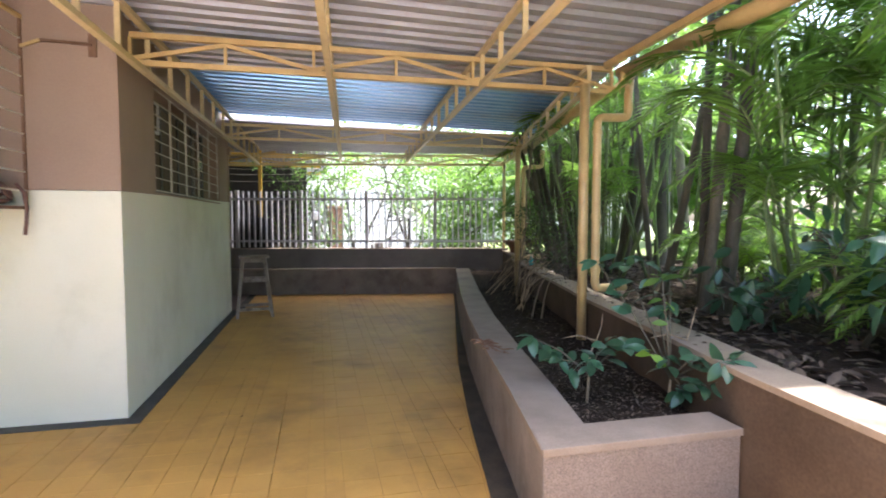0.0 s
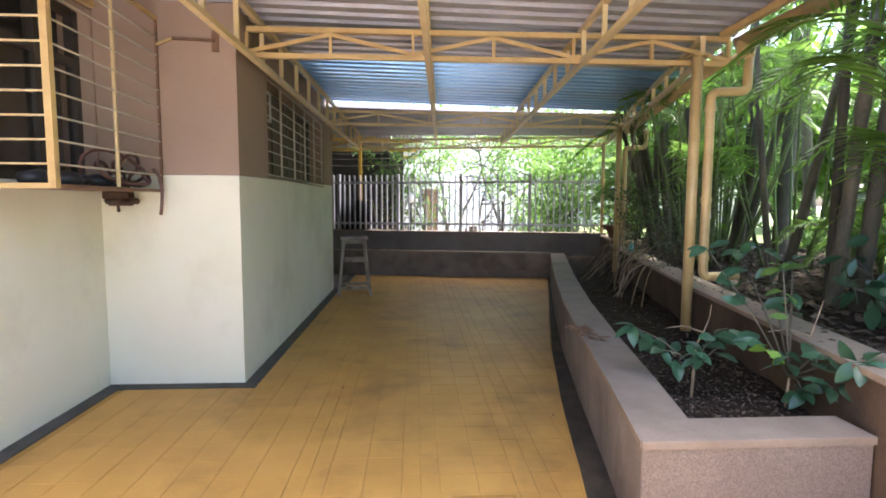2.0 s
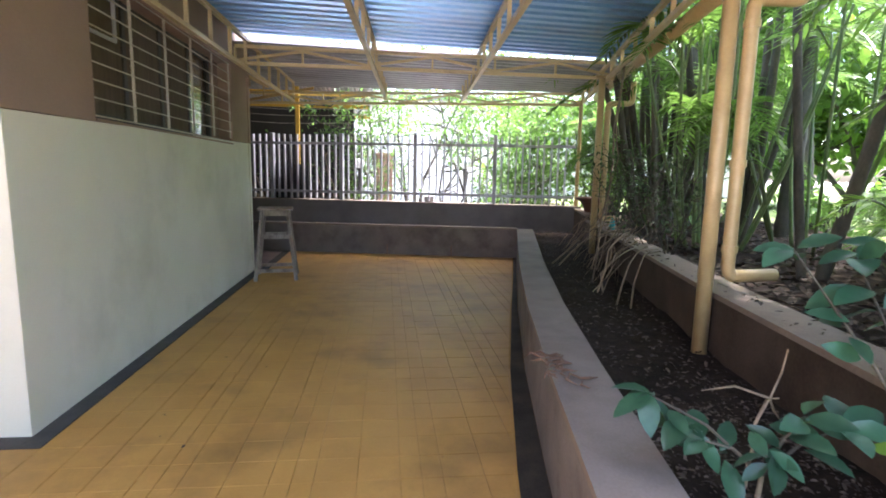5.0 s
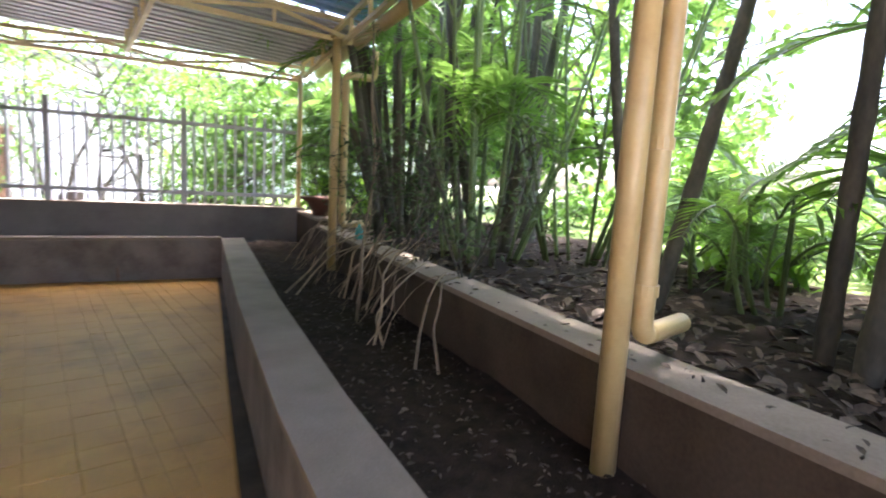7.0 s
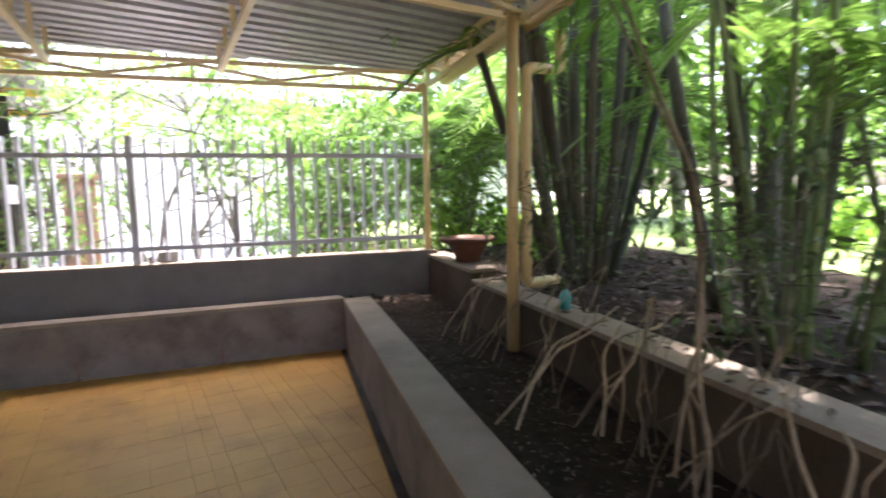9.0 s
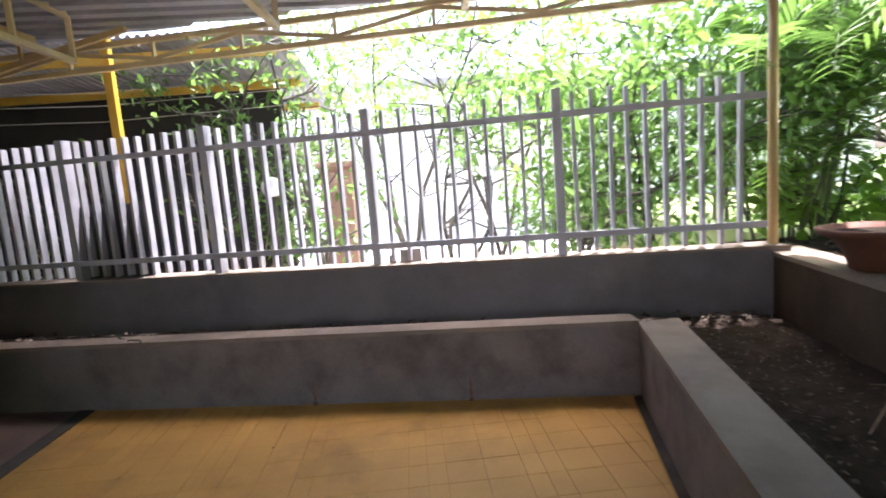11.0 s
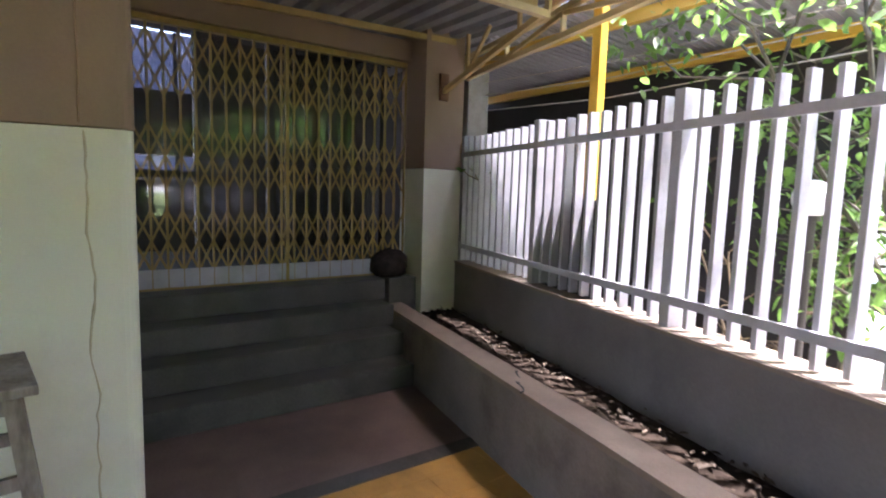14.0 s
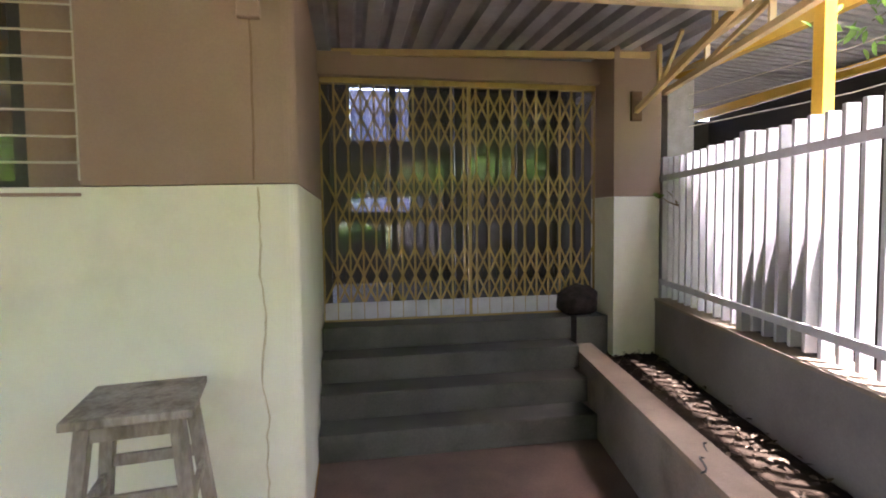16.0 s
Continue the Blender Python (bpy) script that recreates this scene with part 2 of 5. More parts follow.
def bar(bm, a, b, w, h=None, up=(0, 0, 1), bev=0.0):
    """A rectangular bar from a to b, w wide and h high."""
    a, b = Vector(a), Vector(b)
    h = h or w
    d = (b - a).normalized()
    u = Vector(up)
    if abs(d.dot(u)) > 0.98:
        u = Vector((0, 1, 0))
    s = d.cross(u).normalized()
    u = s.cross(d).normalized()
    vs = [bm.verts.new(p + s * i * w / 2 + u * j * h / 2) for p in (a, b) for i, j in ((-1, -1), (1, -1), (1, 1), (-1, 1))]
    for f in ((0, 1, 2, 3), (7, 6, 5, 4), (0, 4, 5, 1), (1, 5, 6, 2), (2, 6, 7, 3), (3, 7, 4, 0)):
        bm.faces.new([vs[i] for i in f])
    return bm


def tube(bm, pts, r, n=8, cap=True):
    """A round tube along points; r may be one radius or one per point."""
    pts = [Vector(p) for p in pts]
    rs = r if isinstance(r, (list, tuple)) else [r] * len(pts)
    rings = []
    ref = Vector((0.31, 0.17, 0.93))
    for i, p in enumerate(pts):
        d = (pts[min(i + 1, len(pts) - 1)] - pts[max(i - 1, 0)]).normalized()
        if abs(d.dot(ref)) > 0.97:
            ref = Vector((1, 0.1, 0))
        s = d.cross(ref).normalized()
        u = s.cross(d)
        rings.append([bm.verts.new(p + (s * math.cos(a) + u * math.sin(a)) * rs[i]) for a in [2 * math.pi * k / n for k in range(n)]])
    for A, B in zip(rings, rings[1:]):
        for k in range(n):
            bm.faces.new((A[k], A[(k + 1) % n], B[(k + 1) % n], B[k]))
    if cap:
        bm.faces.new(rings[0][::-1])
        bm.faces.new(rings[-1])
    return bm


def lathe(bm, profile, at, n=24):
    rings = []
    for r, z in profile:
        rings.append([bm.verts.new((at[0] + r * math.cos(2 * math.pi * k / n), at[1] + r * math.sin(2 * math.pi * k / n), at[2] + z)) for k in range(n)])
    for A, B in zip(rings, rings[1:]):
        for k in range(n):
            bm.faces.new((A[k], A[(k + 1) % n], B[(k + 1) % n], B[k]))
    bm.faces.new(rings[0][::-1])
    bm.faces.new(rings[-1])
    return bm


def BM():
    return bmesh.new()


def structure(name, bm, material, label, category="wall"):
    return tagged(part(name, bm, material), label, category, kind="structure")


def leaf_mesh(name, P, D, N, L, W, fold=0.18, droop=0.0):
    """Many separate folded leaves: base places P, directions D, faces N, lengths L, widths W."""
    P, D, N = (np.asarray(a, float) for a in (P, D, N))
    L, W = np.asarray(L, float)[:, None], np.asarray(W, float)[:, None]
    D = D / np.linalg.norm(D, axis=1)[:, None]
    S = np.cross(D, N)
    S /= np.maximum(np.linalg.norm(S, axis=1)[:, None], 1e-6)
    N = np.cross(S, D)
    tip = P + D * L - np.array([0, 0, 1.0]) * L * droop
    q1, q2 = P + D * L * 0.3 - np.array([0, 0, 1.0]) * L * droop * 0.08, P + D * L * 0.68 - np.array([0, 0, 1.0]) * L * droop * 0.42
    e1, e2 = S * W * 0.46, S * W * 0.42
    V = np.stack([P, q1 - e1 + N * W * fold, q1, q1 + e1 + N * W * fold, q2 - e2 + N * W * fold, q2, q2 + e2 + N * W * fold, tip], 1).reshape(-1, 3)
    k = np.arange(len(P))[:, None, None] * 8
    F = (np.array([[0, 2, 1], [0, 3, 2], [1, 2, 5], [1, 5, 4], [2, 3, 6], [2, 6, 5], [4, 5, 7], [5, 6, 7]])[None] + k).reshape(-1, 3)
    me = bpy.data.meshes.new(name)
    me.vertices.add(len(V))
    me.vertices.foreach_set("co", V.ravel())
    me.loops.add(F.size)
    me.loops.foreach_set("vertex_index", F.ravel().astype(np.int32))
    me.polygons.add(len(F))
    me.polygons.foreach_set("loop_start", np.arange(0, F.size, 3, dtype=np.int32))
    me.update(calc_edges=True)
    return me


# ---- plan lines ----
def along(poly, y):
    """x of a plan line at y."""
    for (xa, ya), (xb, yb) in zip(poly, poly[1:]):
        if y <= yb:
            return xa + (xb - xa) * (y - ya) / (yb - ya)
    return poly[-1][0] + (poly[-1][0] - poly[-2][0]) / (poly[-1][1] - poly[-2][1]) * (y - poly[-1][1])


PL = [(2.31, -2.23), (2.45, -1.49), (2.62, -0.49), (2.86, 0.8), (3.24, 2.52), (4.05, 5.85)]       # planter, outer face
RW = [(2.6, -8.0), (3.31, -2.24), (3.47, -1.48), (3.74, 0.0), (4.33, 2.6), (5.1, 6.05), (5.6, 8.3)]  # garden wall, face
SLOPE = -0.232                                                                                       # run of the fence


def fence_y(x):
    return 7.285 + SLOPE * x


def cross_y(x):
    """Front face of the low planter wall below the fence."""
    return 6.57 - 0.178 * x


# ---- floor, walls ----
ground = BM()
prism(ground, [(-400, -400), (400, -400), (400, 400), (-400, 400)], -0.30, -0.14)
structure("ground", ground, M_STREET, "pale dusty street ground under everything", "ground")

b = BM()
prism(b, [(-1.06, -3.52), (3.2, -3.52), (3.4, -2.2), (5.3, 6.2), (-1.7, 7.8), (-2.6, 7.8), (-2.6, 4.78), (0, 4.78), (0, 0), (-1.06, 0)], -0.13, -0.006)
floor = structure("floor", b, M_GROUT, "veranda floor of worn ochre-yellow cement tiles", "floor")

# Unseen yard floor, added pale so that sunlight bounces in under the roof.
b = BM()
prism(b, [(-1.06, -8), (2.7, -8), (3.2, -3.53), (-1.06, -3.53)], -0.13, -0.004)
structure("floor_bounce", b, M_STREET, "unseen pale cement yard floor, added to bounce sunlight under the roof", "floor")
b = BM()
prism(b, [(-0.9, 4.79), (0.05, 4.79), (0.05, cross_y(0.05)), (-0.9, cross_y(-0.9))], -0.1, 0.0)
structure("floor_entrance", b, M_RED, "worn reddish-brown cement floor before the steps", "floor")
b = BM()
prism(b, [(0.054, 4.79), (0.17, 4.79), (0.17, cross_y(0.17)), (0.054, cross_y(0.054))], -0.1, 0.006)
structure("trim_floor", b, M_SKIRT, "dark grey border strip set in the floor", "trim")


def tilt_line(b):
    """The paint line climbs a little along the house."""
    for v in b.verts:
        if 1.55 < v.co.z < 1.72:
            v.co.z += 0.0155 * max(0.0, min(v.co.y, 4.8))


def round_corner(b, prefix):
    """The plastered outer corners of the veranda wall are rounded."""
    if prefix == "wall_house":
        es = [e for e in b.edges if all(v.co.x > -0.01 and v.co.y > 4.7 for v in e.verts) and abs(e.verts[0].co.z - e.verts[1].co.z) > 0.5]
        if es:
            bmesh.ops.bevel(b, geom=es, offset=0.06, segments=5, affect='EDGES', profile=0.5)


def split_wall(prefix, boxes_low, boxes_high, what):
    for k, c in enumerate(boxes_low):
        b = BM()
        box(b, *c)
        tilt_line(b)
        round_corner(b, prefix)
        structure(f"{prefix}_lower_{k + 1}", b, M_CREAM, f"cream-painted lower {what} with damp stains", "wall")
    for k, c in enumerate(boxes_high):
        b = BM()
        box(b, *c)
        tilt_line(b)
        round_corner(b, prefix)
        structure(f"{prefix}_upper_{k + 1}", b, M_BROWN, f"brown-painted upper {what}", "wall")


# house block beside the veranda (window hole y 0.84..3.87, z 1.70..2.62)
split_wall("wall_house", [(-0.25, 0.0, 0.25, 4.78, 0, 1.68)],
           [(-0.25, 0.004, 0.25, 0.84, 1.684, 3.4), (-0.25, 0.004, 3.87, 4.784, 1.684, 3.4), (-0.25, 0.004, 0.84, 3.87, 2.64, 3.4)], "veranda wall")
split_wall("wall_house_front", [(-1.06, 0.0, 0.0, 0.25, 0, 1.68)], [(-1.06, 0.004, -0.004, 0.25, 1.684, 3.4)], "house front wall")
split_wall("wall_side", [(-1.31, -1.06, -8, 0.25, 0, 1.60)],
           [(-1.31, -1.056, -8, -1.35, 1.604, 3.4), (-1.31, -1.056, -0.03, 0.0, 1.604, 3.4), (-1.31, -1.056, -1.35, -0.03, 2.9, 3.4)], "house side wall")
split_wall("wall_entrance", [(-2.4, -0.25, 4.53, 4.78, 0, 1.68)], [(-2.4, -0.25, 4.53, 4.784, 1.684, 3.4)], "entrance side wall")

# rooms behind the windows and the gate; their darkness is in the near-black colour
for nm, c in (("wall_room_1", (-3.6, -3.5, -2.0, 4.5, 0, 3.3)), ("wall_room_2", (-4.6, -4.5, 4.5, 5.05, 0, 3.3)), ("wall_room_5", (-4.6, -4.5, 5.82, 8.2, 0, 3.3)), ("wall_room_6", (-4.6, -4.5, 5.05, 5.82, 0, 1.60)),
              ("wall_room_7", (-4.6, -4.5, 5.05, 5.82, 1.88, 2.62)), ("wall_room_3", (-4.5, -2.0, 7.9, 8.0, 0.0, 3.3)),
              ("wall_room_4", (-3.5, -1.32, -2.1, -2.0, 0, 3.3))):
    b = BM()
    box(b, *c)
    structure(nm, b, M_SHADEWALL, "plain room wall, near-black in place of the unlit room's shade", "wall")
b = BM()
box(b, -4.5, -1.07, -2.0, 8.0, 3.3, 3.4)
structure("ceiling_rooms", b, M_SHADEWALL, "plain room ceiling, near-black in place of the unlit rooms' shade", "ceiling")
b = BM()
box(b, -4.5, -2.0, 4.79, 7.9, 0.60, 0.74)
structure("floor_hall", b, M_STEP, "dark stone floor of the entrance hall", "floor")

# skirting bands
for k, poly in enumerate([[(0.002, -0.12), (0.11, -0.12), (0.11, 4.78), (0.002, 4.78)], [(-0.94, -0.12), (0.0, -0.12), (0.0, -0.002), (-0.94, -0.002)], [(-1.058, -8), (-0.945, -8), (-0.945, -0.002), (-1.058, -0.002)]]):
    b = BM()
    prism(b, poly, -0.012, 0.004)
    structure(f"trim_{k + 1}", b, M_SKIRT, "dark grey floor border along the house wall", "trim")
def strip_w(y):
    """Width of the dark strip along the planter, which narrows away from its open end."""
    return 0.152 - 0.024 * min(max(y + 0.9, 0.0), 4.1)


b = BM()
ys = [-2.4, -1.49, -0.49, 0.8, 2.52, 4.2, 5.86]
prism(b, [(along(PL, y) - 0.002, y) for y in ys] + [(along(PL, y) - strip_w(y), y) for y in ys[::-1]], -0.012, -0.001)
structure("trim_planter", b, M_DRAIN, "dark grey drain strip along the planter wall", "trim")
b = BM()
ys = [-2.4, -1.9, -1.49, -1.0, -0.49, 0.2, 0.8]
prism(b, [(along(PL, y) - strip_w(y) - 0.002, y) for y in ys] + [(along(PL, y) - strip_w(y) - 0.016, y) for y in ys[::-1]], -0.012, 0.009, 0.003)
structure("trim_lip", b, M_TILE, "worn yellow cement lip beside the drain strip", "trim")


# ---- planters ----
def wall_strip(name, line, y_list, w, z0, z1, mat, cap_mat, label, cap=0.03):
    """A low wall that follows a plan line, with a coping of its own."""
    L = [(along(line, y), y) for y in y_list]
    t = thing(name, label, "planter wall")
    b = BM()
    prism(b, [(x + w, y) for x, y in L] + L[::-1], z0, z1 - cap)
    part("body", b, mat, t)
    b = BM()
    prism(b, [(x + w + 0.006, y) for x, y in L] + [(x - 0.008, y) for x, y in L[::-1]], z1 - cap, z1, 0.006)
    part("coping", b, cap_mat, t, "flat plastered coping")
    return t


tagged(wall_strip("planter_wall", PL, [-2.23, -1.9, -1.49, -1.0, -0.49, 0.15, 0.8, 1.6, 2.52, 3.4, 4.3, 5.2, 5.85], 0.26, -0.012, 0.50, M_CEM, M_CEMTOP,
                  "low grey-brown plastered planter wall with a flat coping"), kind="structure")
t = thing("planter_end_wall", "short end wall of the grey plastered planter", "planter wall", kind="structure")
b = BM()
prism(b, [(2.313, -2.236), (3.30, -2.236), (3.30, -2.03), (2.352, -2.03)], -0.012, 0.466)
part("body", b, M_GRANITE, t)
b = BM()
prism(b, [(2.305, -2.244), (3.308, -2.244), (3.308, -2.02), (2.347, -2.02)], 0.468, 0.503, 0.005)
part("coping", b, M_CEMTOP, t)
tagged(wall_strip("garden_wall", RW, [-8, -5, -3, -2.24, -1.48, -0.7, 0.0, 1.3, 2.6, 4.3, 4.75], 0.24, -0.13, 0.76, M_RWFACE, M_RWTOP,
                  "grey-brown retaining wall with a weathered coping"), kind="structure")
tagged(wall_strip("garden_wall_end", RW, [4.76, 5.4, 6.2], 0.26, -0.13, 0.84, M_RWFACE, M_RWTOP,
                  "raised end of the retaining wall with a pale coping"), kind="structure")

# planter below the fence
t = thing("fence_planter_wall", "low grey plastered planter wall below the fence", "planter wall", kind="structure")
xs = [-1.85, -0.9, 0.3, 1.5, 2.8, 4.06]
b = BM()
prism(b, [(x, cross_y(x)) for x in xs] + [(x, cross_y(x) + 0.17) for x in xs[::-1]], -0.012, 0.475)
part("body", b, M_CEM, t)
b = BM()
prism(b, [(x, cross_y(x) - 0.006) for x in xs] + [(x, cross_y(x) + 0.175) for x in xs[::-1]], 0.477, 0.508, 0.006)
part("coping", b, M_CEMTOP, t)
t = thing("fence_base_wall", "dark grey plastered wall that carries the fence", "wall", kind="structure")
xs = [-1.62, 0.0, 2.0, 4.0, 5.2]
b = BM()
prism(b, [(x, fence_y(x) - 0.06) for x in xs] + [(x, fence_y(x) + 0.16) for x in xs[::-1]], -0.13, 0.86)
part("body", b, M_CURB, t)
b = BM()
prism(b, [(x, fence_y(x) - 0.07) for x in xs] + [(x, fence_y(x) + 0.17) for x in xs[::-1]], 0.862, 0.882, 0.005)
part("coping", b, M_CEMTOP, t)


# ---- soil beds ----
def bed(name, xf0, xf1, y0, y1, z, nx, ny, amp, label, mat=None):
    b = BM()
    g = []
    for j in range(ny + 1):
        y = y0 + (y1 - y0) * j / ny
        row = []
        for i in range(nx + 1):
            x = xf0(y) + (xf1(y) - xf0(y)) * i / nx
            row.append(b.verts.new((x, y, z + amp * (noise.noise((x * 3, y * 3, 1)) + 0.5 * noise.noise((x * 9, y * 9, 4))))))
        g.append(row)
    for j in range(ny):
        for i in range(nx):
            b.faces.new((g[j][i], g[j][i + 1], g[j + 1][i + 1], g[j + 1][i]))
    return tagged(part(name, b, mat or M_SOIL, smooth=True), label, "soil", kind="structure")


bed("soil_planter", lambda y: along(PL, y) + 0.2, lambda y: along(RW, y) + 0.02, -2.05, 6.3, 0.40, 14, 90, 0.03, "dark damp planter soil scattered with dry bits")
b = BM()
xs = [-1.85 + k * (6.4 / 40) for k in range(41)]
g = [[b.verts.new((x, cross_y(x) + 0.12 + (fence_y(x) - 0.03 - cross_y(x) - 0.12) * i / 6, 0.40 + 0.025 * noise.noise((x * 5, i * 2, 3)))) for i in range(7)] for x in xs]
for A, B_ in zip(g, g[1:]):
    for i in range(6):
        b.faces.new((A[i], B_[i], B_[i + 1], A[i + 1]))
tagged(part("soil_fence", b, M_SOIL), "dark soil strip below the fence with leaf litter", "soil", kind="structure")
bed("ground_garden", lambda y: along(RW, y) + 0.20, lambda y: along(RW, y) + 3.4, -8, 7.5, 0.69, 30, 120, 0.045, "dark garden soil covered with dry leaf litter")
b = BM()
prism(b, [(3.0, -40), (60, -40), (60, 60), (6.2, 60), (6.6, 8)], -0.1, 0.62)
structure("ground_lawn", b, M_GRASS, "sunlit green garden lawn", "ground")


# ---- roof ----
def corrugated(name, corners, mat, label, pitch=0.19, depth=0.058):
    """A sheet whose ribs run across the veranda; corners: x0, x1 as functions of y, y span, height as a function of x."""
    x0, x1, y0, y1, zf = corners
    n = math.ceil((y1 - y0) / pitch)
    pitch = (y1 - y0) / (n - 0.08)
    b = BM()
    rows = []
    for k in range(n):
        for u, h in ((0.0, 0), (0.50, 0), (0.62, 1), (0.88, 1)):
            y = y0 + (k + u) * pitch
            rows.append([b.verts.new((x0(y) + (x1(y) - x0(y)) * i / 6, y, zf(x0(y) + (x1(y) - x0(y)) * i / 6) + h * depth)) for i in range(7)])
    for A, B_ in zip(rows, rows[1:]):
        for i in range(6):
            b.faces.new((A[i], A[i + 1], B_[i + 1], B_[i]))
    ob = tagged(part(name, b, mat), label, "roof", kind="structure")
    md = ob.modifiers.new("thick", 'SOLIDIFY')
    md.thickness, md.offset = 0.003, 1
    return ob


def main_z(x):
    return 2.985 - 0.022 * x


def far_z(x):
    return 2.93 - 0.02 * x


POST = [(3.675, 0.0), (4.58, 3.90), (5.145, 6.12)]
EDGE = [(3.9, -8.0), (3.95, 0.0), (4.78, 3.9), (5.35, 6.2), (5.5, 7.0)]
corrugated("ceiling_roof_grey", (lambda y: -1.5, lambda y: along(EDGE, y) + 0.12, -2.1, 1.45, main_z), M_SHEET, "grey corrugated metal roof sheets seen from below")
corrugated("ceiling_roof_blue", (lambda y: -0.6, lambda y: along(EDGE, y) + 0.1, 1.34, 4.10, lambda x: main_z(x) + 0.04), M_BLUE, "blue corrugated roof sheets with daylight coming through")
corrugated("ceiling_roof_far", (lambda y: -2.1, lambda y: min(along(EDGE, y) + 0.1, (7.48 - y) / 0.232), 4.02, 8.0, far_z), M_SHEET, "grey corrugated metal roof over the entrance")


def truss(name, a, b_, z0, z1, n, label, zig=True, w=0.045, mat=None):
    """A flat lattice girder from a to b (plan), chords at z0 and z1, n bays of struts."""
    mat = mat or M_YEL
    t = thing(name, label, "roof truss", "roof trusses", (*a, z0))
    d = Vector((*b_, 0)) - Vector((*a, 0))
    P = lambda k, z: Vector((*a, 0)) + d * k + Vector((0, 0, z))
    part("bottom_chord", bar(BM(), P(0, z0), P(1, z0), w, w * 0.9), mat, t)
    part("top_chord", bar(BM(), P(0, z1), P(1, z1), w, w * 0.9), mat, t)
    for k in range(n + 1):
        part("strut", bar(BM(), P(k / n, z0 + w * 0.45), P(k / n, z1 - w * 0.45), w * 0.8, w * 0.5, up=d), mat, t)
    if zig:
        for k in range(n):
            za, zb = (z1 - 0.03, z0 + 0.03) if k % 2 else (z0 + 0.03, z1 - 0.03)
            part("brace", bar(BM(), P(k / n, za), P((k + 1) / n, zb), w * 0.5, w * 0.7), mat, t)
    return t


YT = "yellow-painted welded steel roof truss under the sheets"
truss("roof_truss", (0.03, 0.20), (4.05, 0.20), 2.655, 2.86, 6, YT)
truss("roof_truss", (0.05, 3.93), (4.75, 3.93), 2.66, 2.85, 6, YT, mat=M_YPALE)
truss("roof_truss", (5.18, fence_y(5.18) + 0.13), (-1.55, fence_y(-1.55) + 0.0), 2.62, 2.80, 9, YT, mat=M_YPALE)
truss("roof_truss", (1.37, -2.1), (1.83, 6.5), 2.64, 2.93, 15, YT, zig=False, mat=M_YPALE)
truss("roof_truss", (2.655, -2.1), (3.12, 6.3), 2.64, 2.91, 15, YT, zig=False, mat=M_YPALE)
truss("roof_truss", (0.085, -2.1), (0.22, 6.9), 2.60, 2.93, 15, YT, zig=False, mat=M_YPALE)
truss("roof_truss", (3.74, 0.05), (5.13, 6.0), 2.64, 2.82, 10, YT, zig=False, mat=M_YPALE)
for k, (a, b_) in enumerate([((3.9, -2.1, 2.86), (3.93, 0.1, 2.86)), ((-1.0, -2.1, 2.90), (-1.0, -0.1, 2.92)), ((-1.84, 4.9, 2.93), (-1.55, 7.5, 2.92)), ((-0.5, 4.85, 2.90), (-0.3, 7.3, 2.89))]):
    tagged(part("purlin", bar(BM(), a, b_, 0.045, 0.05), M_YEL), "yellow-painted steel purlin under the roof sheets", "purlin", "roof purlins")

t = thing("pillar_bracket", "yellow-painted steel bracket bracing the roof against the gate pillar", "bracket", at=(-1.5, 7.38, 2.46))
part("arm", bar(BM(), (-1.55, 7.385, 2.46), (0.55, 7.06, 2.86), 0.035, 0.045), M_YEL, t)
part("wall_plate", box(BM(), -1.556, -1.53, 7.34, 7.43, 2.38, 2.62), M_RUST, t)
part("strut", bar(BM(), (-1.1, 7.315, 2.545), (-0.75, 7.26, 2.84), 0.025), M_YEL, t)
part("strut", bar(BM(), (-1.1, 7.315, 2.545), (-1.1, 7.315, 2.86), 0.025), M_YEL, t)
part("strut", bar(BM(), (-0.35, 7.20, 2.69), (-0.35, 7.20, 2.87), 0.025), M_YEL, t)

# posts
for k, (x, y) in enumerate(POST):
    t = thing("roof_post", "yellow-painted round steel roof post in the planter soil", "post", "roof posts", (x, y, 0.38))
    part("pole", tube(BM(), [(x, y, 0.36), (x, y, 2.66)], 0.043 if k < 2 else 0.032, 16), M_PIPE, t, smooth=True)
    part("cap_plate", box(BM(), x - 0.07, x + 0.07, y - 0.07, y + 0.07, 2.655, 2.67), M_YEL, t)

# gutter with downpipe
t = thing("gutter", "yellow-brown painted half-round gutter along the roof edge", "gutter", at=(4.1, -1, 2.75))


def half_round(b, pts, r):
    rings = []
    for p in pts:
        rings.append([b.verts.new((p[0] + r * math.cos(a), p[1], p[2] + r * math.sin(a))) for a in [math.pi + math.pi * k / 10 for k in range(11)]])
    for A, B_ in zip(rings, rings[1:]):
        for i in range(10):
            b.faces.new((A[i], A[i + 1], B_[i + 1], B_[i]))
    return b


o = part("trough", half_round(BM(), [(4.175, -2.1, 2.86), (4.16, -1.5, 2.85), (4.12, 0.12, 2.84)], 0.085), M_PIPE, t, smooth=True)
o.modifiers.new("thick", 'SOLIDIFY').thickness = 0.006
part("outlet", tube(BM(), [(4.11, 0.05, 2.80), (4.11, 0.05, 2.62)], [0.075, 0.062], 16), M_PIPE, t, smooth=True)
o = part("trough", half_round(BM(), [(4.14, 0.3, 2.80), (4.9, 3.9, 2.77), (5.4, 6.1, 2.75)], 0.07), M_PIPE, t, smooth=True)
o.modifiers.new("thick", 'SOLIDIFY').thickness = 0.006


